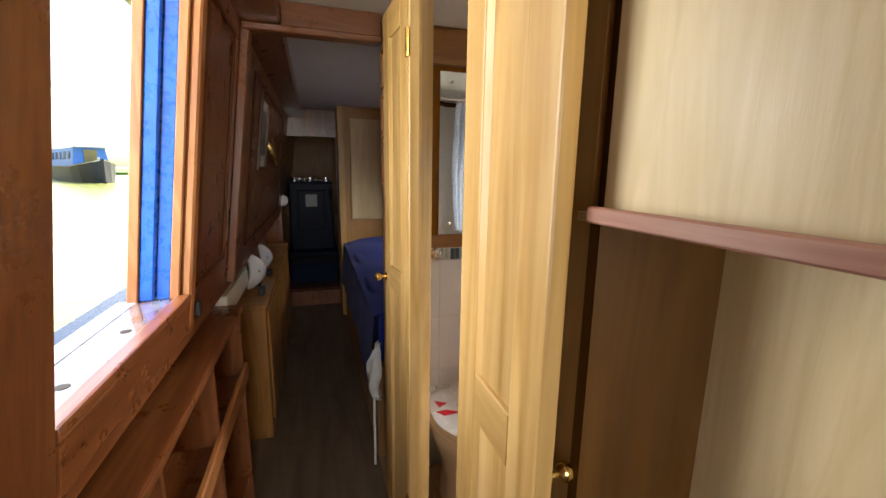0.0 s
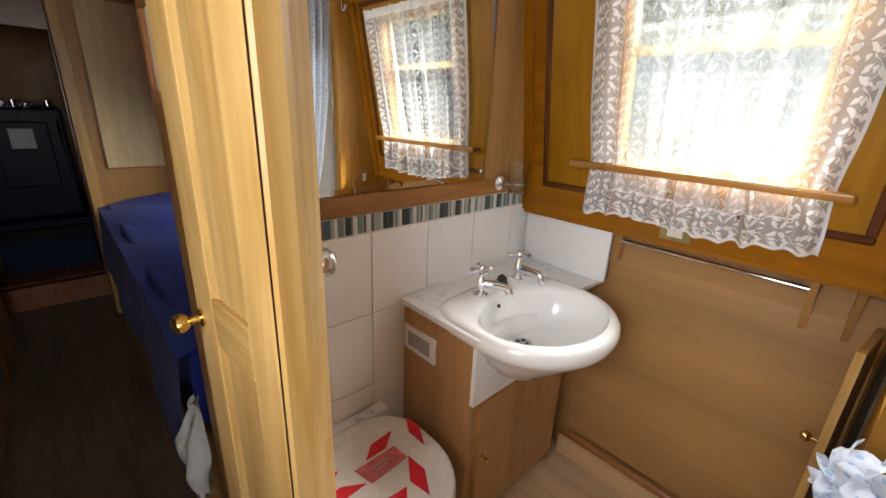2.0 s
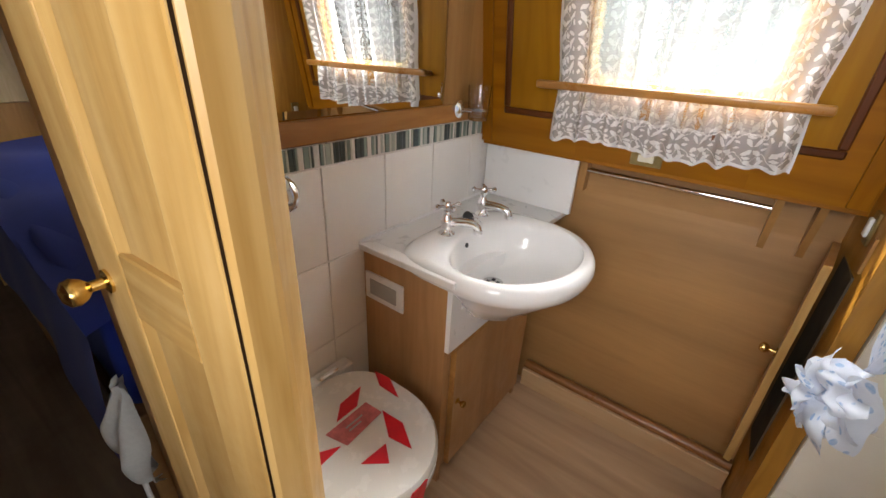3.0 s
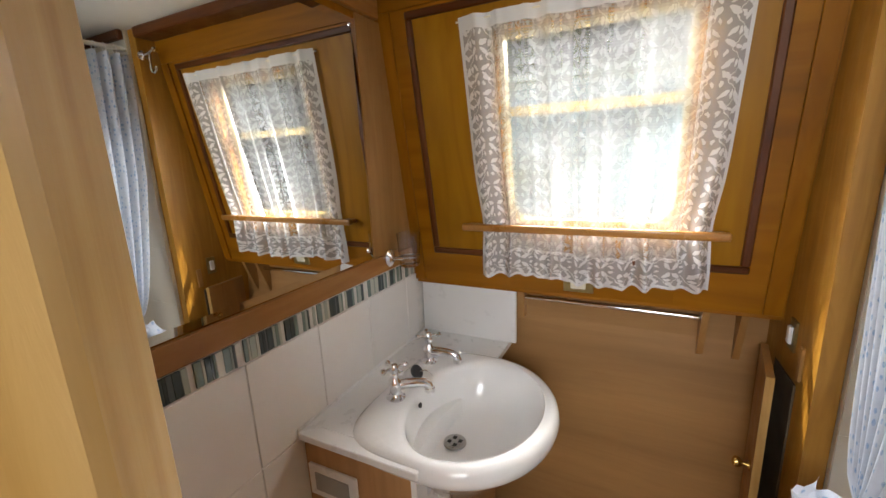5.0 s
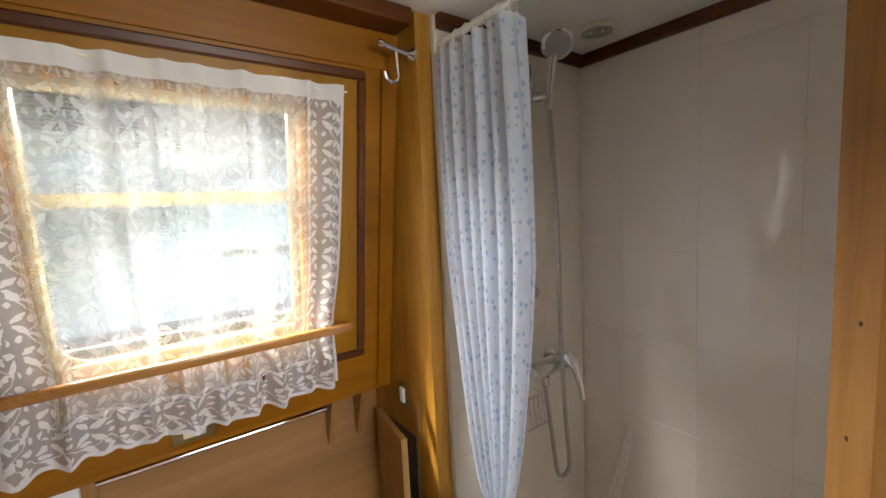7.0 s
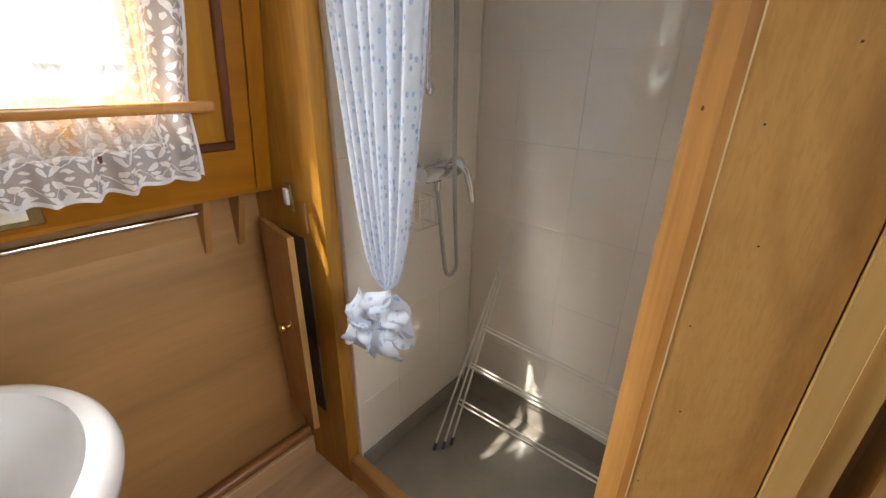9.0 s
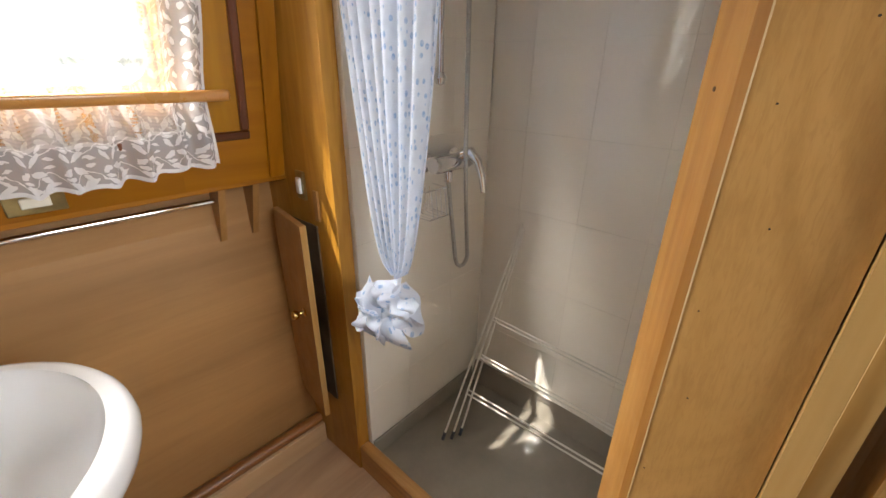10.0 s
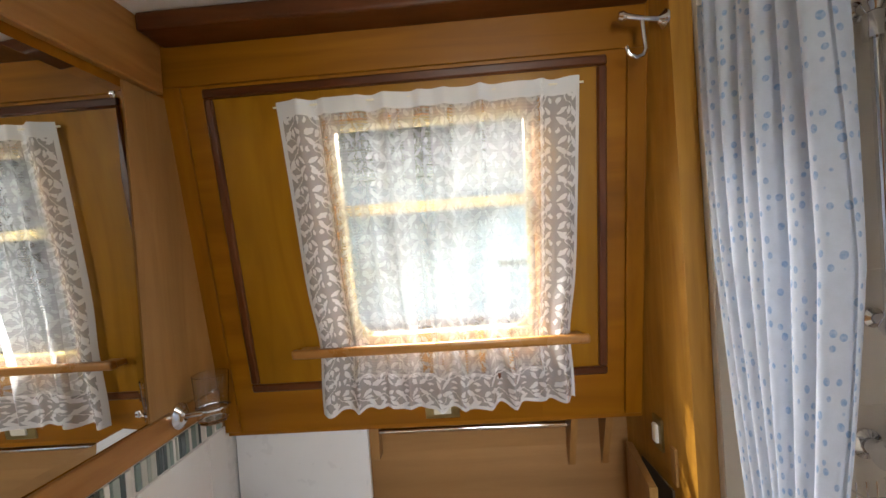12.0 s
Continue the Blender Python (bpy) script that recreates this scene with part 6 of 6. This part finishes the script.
def quay():
    t = thing("jetty", (-1.3, 3.0, 0.4), "weathered narrow wooden jetty beside the boat", "jetty")
    rng = random.Random(3)
    for k in range(32):
        y = 0.9 + k * 0.145
        part("plank", box(-1.26 + rng.uniform(-0.03, 0.02), -0.75, y, y + 0.135, 0.56, 0.60 + rng.uniform(-0.004, 0.004), 0.004), GREYPLANK, t)
    for x in (-1.2, -0.9):
        part("bearer", box(x, x + 0.08, 0.9, 5.4, 0.40, 0.56, 0.003), GREYPLANK, t)


GREYPLANK = wood("weathered_plank", (0.30, 0.24, 0.17), (0.42, 0.35, 0.26), (0.52, 0.45, 0.35), "x", 0.8, 20, 0.0)
quay()


def narrowboat(name, at, yaw, length, cabin_mat, label, roof_mat=None):
    """A moored boat: raked bow hull, gunwale line, leaning cabin with windows."""
    t = new(name)
    t.matrix_world = pose(*at, 0, 0, yaw)
    t.empty_display_size = 0.3
    ROOT[t] = Vector((0, 0, 0))
    tagged(t, label, "boat", "moored boats")
    L = length

    def ring(x, half, z0, z1):
        return [(x, -half * 0.85, z0), (x, half * 0.85, z0), (x, half, z1), (x, -half, z1)]

    part("hull", loft([ring(0, 0.05, 0.0, 1.25), ring(0.5, 0.45, -0.1, 1.12), ring(1.5, 0.85, -0.2, 0.98), ring(3, 1.04, -0.2, 0.85), ring(L, 1.04, -0.2, 0.85)]), BLACK, t)
    part("rubbing_strake", loft([ring(0.05, 0.10, 1.16, 1.22), ring(0.5, 0.49, 1.04, 1.09), ring(1.5, 0.89, 0.9, 0.95), ring(3, 1.08, 0.78, 0.83), ring(L, 1.08, 0.78, 0.83)]), RACKWHITE, t, "pale strake")
    part("cabin", loft([[(2.9, -0.85, 0.85), (2.9, 0.85, 0.85), (3.0, 0.72, 1.9), (3.0, -0.72, 1.9)], [(L, -0.85, 0.85), (L, 0.85, 0.85), (L, 0.72, 1.95), (L, -0.72, 1.95)]]), cabin_mat, t, "painted cabin")
    part("roof", loft([[(2.85, -0.78, 1.9), (2.85, 0.78, 1.9), (2.85, 0.70, 1.97), (2.85, -0.70, 1.97)], [(L, -0.78, 1.95), (L, 0.78, 1.95), (L, 0.7, 2.02), (L, -0.7, 2.02)]]), roof_mat or GREYSILL, t)
    for k in range(int((L - 4) / 1.6)):
        x = 3.8 + k * 1.6
        for s in (-1, 1):
            w = part("window", hexa(bmesh.new(), [(x, s * 0.80, 1.25), (x + 0.8, s * 0.80, 1.25), (x + 0.8, s * 0.84, 1.25), (x, s * 0.84, 1.25), (x, s * 0.735, 1.72), (x + 0.8, s * 0.735, 1.72), (x + 0.8, s * 0.775, 1.72), (x, s * 0.775, 1.72)]), cabin_mat if cabin_mat is BOATGREY else NAVY, t)
    part("door", box(2.86, 2.93, -0.3, 0.3, 0.9, 1.8, 0.01), OLDBRASS, t, "ochre cabin doors")
    part("bollard", tube([(0.9, 0, 1.05), (0.9, 0, 1.35)], 0.06, 10), RACKWHITE, t, smooth=True)
    return t


ROOFGREEN = plain("dark_green_roof_paint", (0.03, 0.055, 0.035), 0.7, 0, 0.2, 2)
BOATGREY = plain("boat_pale_blue", (0.15, 0.22, 0.25), 0.5, 0, 0.1, 2)
BOATBLUE = plain("boat_blue", (0.10, 0.25, 0.62), 0.4, 0, 0.15, 2)
BOATCREAM = plain("boat_ochre", (0.55, 0.36, 0.08), 0.4, 0, 0.15, 2)
narrowboat("narrowboat", (4.25, -7.0, 0.10), 90, 18, BOATGREY, "moored narrowboat with a dull blue-grey cabin alongside", ROOFGREEN)
narrowboat("narrowboat", (-10.9, 27.0, 0.55), 122, 14, BOATBLUE, "moored narrowboat with a blue cabin and black hull")
narrowboat("narrowboat", (-15.0, 24.0, 0.55), 122, 14, BOATCREAM, "moored narrowboat with an ochre cabin and black hull")


def tree(x, y, z, h, seed, label, leaves=1500):
    """A bank tree: tapered trunk, limbs, and a crown of many small leaf clumps."""
    rng = random.Random(seed)
    t = thing("tree", (x, y, z), label, "tree", "bank trees")
    part("trunk", tube([(x, y, z), (x + 0.05, y, z + h * 0.3), (x - 0.05, y + 0.06, z + h * 0.55)], [0.10, 0.08, 0.05], 8), TRUNK, t, smooth=True)
    for k in range(4):
        a = rng.uniform(0, 6.28)
        part("limb", tube([(x, y, z + h * (0.3 + 0.06 * k)), (x + math.cos(a) * h * 0.14, y + math.sin(a) * h * 0.14, z + h * 0.52), (x + math.cos(a) * h * 0.24, y + math.sin(a) * h * 0.24, z + h * 0.68)], [0.045, 0.03, 0.015], 6), TRUNK, t, smooth=True)
    verts, faces = [], []
    for k in range(leaves):
        d = Vector((rng.gauss(0, 1), rng.gauss(0, 1), rng.gauss(0, 1))).normalized()
        r = rng.uniform(0.25, 1.0) ** 0.5 * (1 + 0.35 * noise.noise(d * 2 + Vector((seed, 0, 0))))
        c = Vector((x, y, z + h * 0.60)) + Vector((d.x * h * 0.36, d.y * h * 0.36, d.z * h * 0.42)) * r
        s = h * rng.uniform(0.018, 0.036)
        u = Vector((rng.gauss(0, 1), rng.gauss(0, 1), rng.gauss(0, 1))).normalized()
        v = u.orthogonal().normalized()
        n = len(verts)
        verts += [c - u * s, c + v * s * 0.5, c + u * s, c - v * s * 0.5]
        faces.append((n, n + 1, n + 2, n + 3))
    me = bpy.data.meshes.new("crown")
    me.from_pydata([p - Vector((x, y, z)) for p in verts], [], faces)
    me.materials.append(LEAF)
    ob = new("crown", me)
    ob.parent = t
    tagged(ob, "loose green crown")


TRUNK = wood("bark", (0.06, 0.045, 0.03), (0.10, 0.08, 0.055), (0.14, 0.11, 0.08), "z", 0.9, 14, 0.0)


def leaf_mat():
    w = Mat("leaf_green")
    n = w.noise(w.coords(), 2.0, 4)
    c = w.ramp(n, [(0.3, (0.035, 0.065, 0.015)), (0.7, (0.07, 0.11, 0.03))])
    w.base(c, 0.6)
    tr = w.node("ShaderNodeBsdfTranslucent")
    w.link(c, tr.inputs["Color"])
    mx = w.node("ShaderNodeMixShader")
    mx.inputs[0].default_value = 0.4
    w.link(w.b.outputs[0], mx.inputs[1])
    w.link(tr.outputs[0], mx.inputs[2])
    w.link(mx.outputs[0], w.out.inputs["Surface"])
    return w.m


LEAF = leaf_mat()
for k, (x, y, h) in enumerate(((7.4, -1.8, 6.2), (7.9, 0.7, 6.8), (7.2, 2.9, 6.0), (8.4, 5.0, 7.0), (8.0, -4.4, 6.6), (7.6, -7.0, 6.4))):
    tree(x, y, 0.85, h, 11 + k, "leafy green tree on the canal bank", 5200)
for k in range(5):
    tree(-30 - 6 * k, 57 + 3 * (k % 3), 0.75, 5.5 + (k % 2), 40 + k, "pale green tree on the far bank")

# ---------------------------------------------------------------- wall tiles, one by one
tiles = thing("tiled_splashback", (0.9, Y_MIRROR, 0), "white tiled wall with a striped mosaic border", "tiling", kind="structure")
part("tile_bed", box(0.332, 1.632, Y_MIRROR - 0.004, Y_MIRROR - 0.0005, 0.0, 1.03, 0), GROUT, tiles)
part("tile_bed", box(0.332, 1.50, Y_MIRROR - 0.004, Y_MIRROR - 0.0005, 1.03, 1.116, 0), GROUT, tiles)
TILE_W, JOINT = 0.2255, 0.0025
tmeshes = {}
xs = [0.332] + [0.534 + TILE_W * k for k in range(5)] + [1.632]
zs = [0.0, 0.256, 0.523, 0.790, 1.058]
for z0, z1 in zip(zs, zs[1:]):
    for x0, x1 in zip(xs, xs[1:]):
        if z1 > 1.03 and x1 > 1.52:
            x1 = 1.512
        key = (round(x1 - x0, 4), round(z1 - z0, 4))
        if key not in tmeshes:
            b = box(JOINT / 2, key[0] - JOINT / 2, -0.009, -0.004, JOINT / 2, key[1] - JOINT / 2, 0.0016)
            tmeshes[key] = mesh_from(b, "tile", TILE)
        o = new("tile", tmeshes[key])
        o.parent = tiles
        o.location = Vector((x0, Y_MIRROR, z0)) - ROOT[tiles]
# border: sheets of upright glass sticks
rng = random.Random(8)
for k, (x0, x1) in enumerate(zip(xs, xs[1:])):
    x1 = min(x1, 1.508)
    if x1 - x0 < 0.03:
        continue
    bm = bmesh.new()
    for half in ((x0 + 0.004, (x0 + x1) / 2 - 0.006), ((x0 + x1) / 2 + 0.006, x1 - 0.004)):
        x = half[0]
        while x < half[1] - 0.004:
            w = min(rng.choice((0.006, 0.009, 0.012, 0.016)), half[1] - x)
            box(x, x + w - 0.0012, Y_MIRROR - 0.0088, Y_MIRROR - 0.004, 1.061, 1.113, 0, bm)
            x += w
    part("mosaic_sheet", bm, MOSAIC, tiles, "striped grey-green glass mosaic")
# shower tiles, a little uneven
tile_rng = random.Random(21)
shower_tiles = {}


def shower_tile(wall, wide, high, at, turn):
    key = (round(wide, 3), round(high, 3))
    if key not in shower_tiles:
        shower_tiles[key] = mesh_from(box(0.0001, key[0] - 0.0001, -0.0005, 0.003, 0.0001, key[1] - 0.0001, 0.0005), "shower_tile", SHOWERWALL)
    o = new("tile", shower_tiles[key])
    o.parent = wall
    o.location = Vector(at) - ROOT[wall]
    o.rotation_euler = (radians(tile_rng.uniform(-0.10, 0.10)), 0, turn + radians(tile_rng.uniform(-0.10, 0.10)))


rows = [0.05, 0.32, 0.59, 0.86, 1.13, 1.40, 1.67, 1.94, 2.038]
for z0, z1 in zip(rows, rows[1:]):
    for x0, x1 in zip((0.502, 0.695, 0.915, 1.135), (0.695, 0.915, 1.135, 1.2845)):
        shower_tile(back_wall, x1 - x0, z1 - z0, (x0, back_y(x0) - 0.003, z0), SKEW)
    for y0, y1 in zip((-0.040, 0.15, 0.37), (0.15, 0.37, 0.557)):
        shower_tile(side_wall, y1 - y0, z1 - z0, (1.288, y0, z0), radians(90))
# silicone bead between tiles and vanity top
solid("tile_trim", box(0.87, 1.612, Y_MIRROR - 0.014, Y_MIRROR - 0.0095, 0.812, 0.820, 0.001), WHITE, "white sealant bead", "trim", "structure")
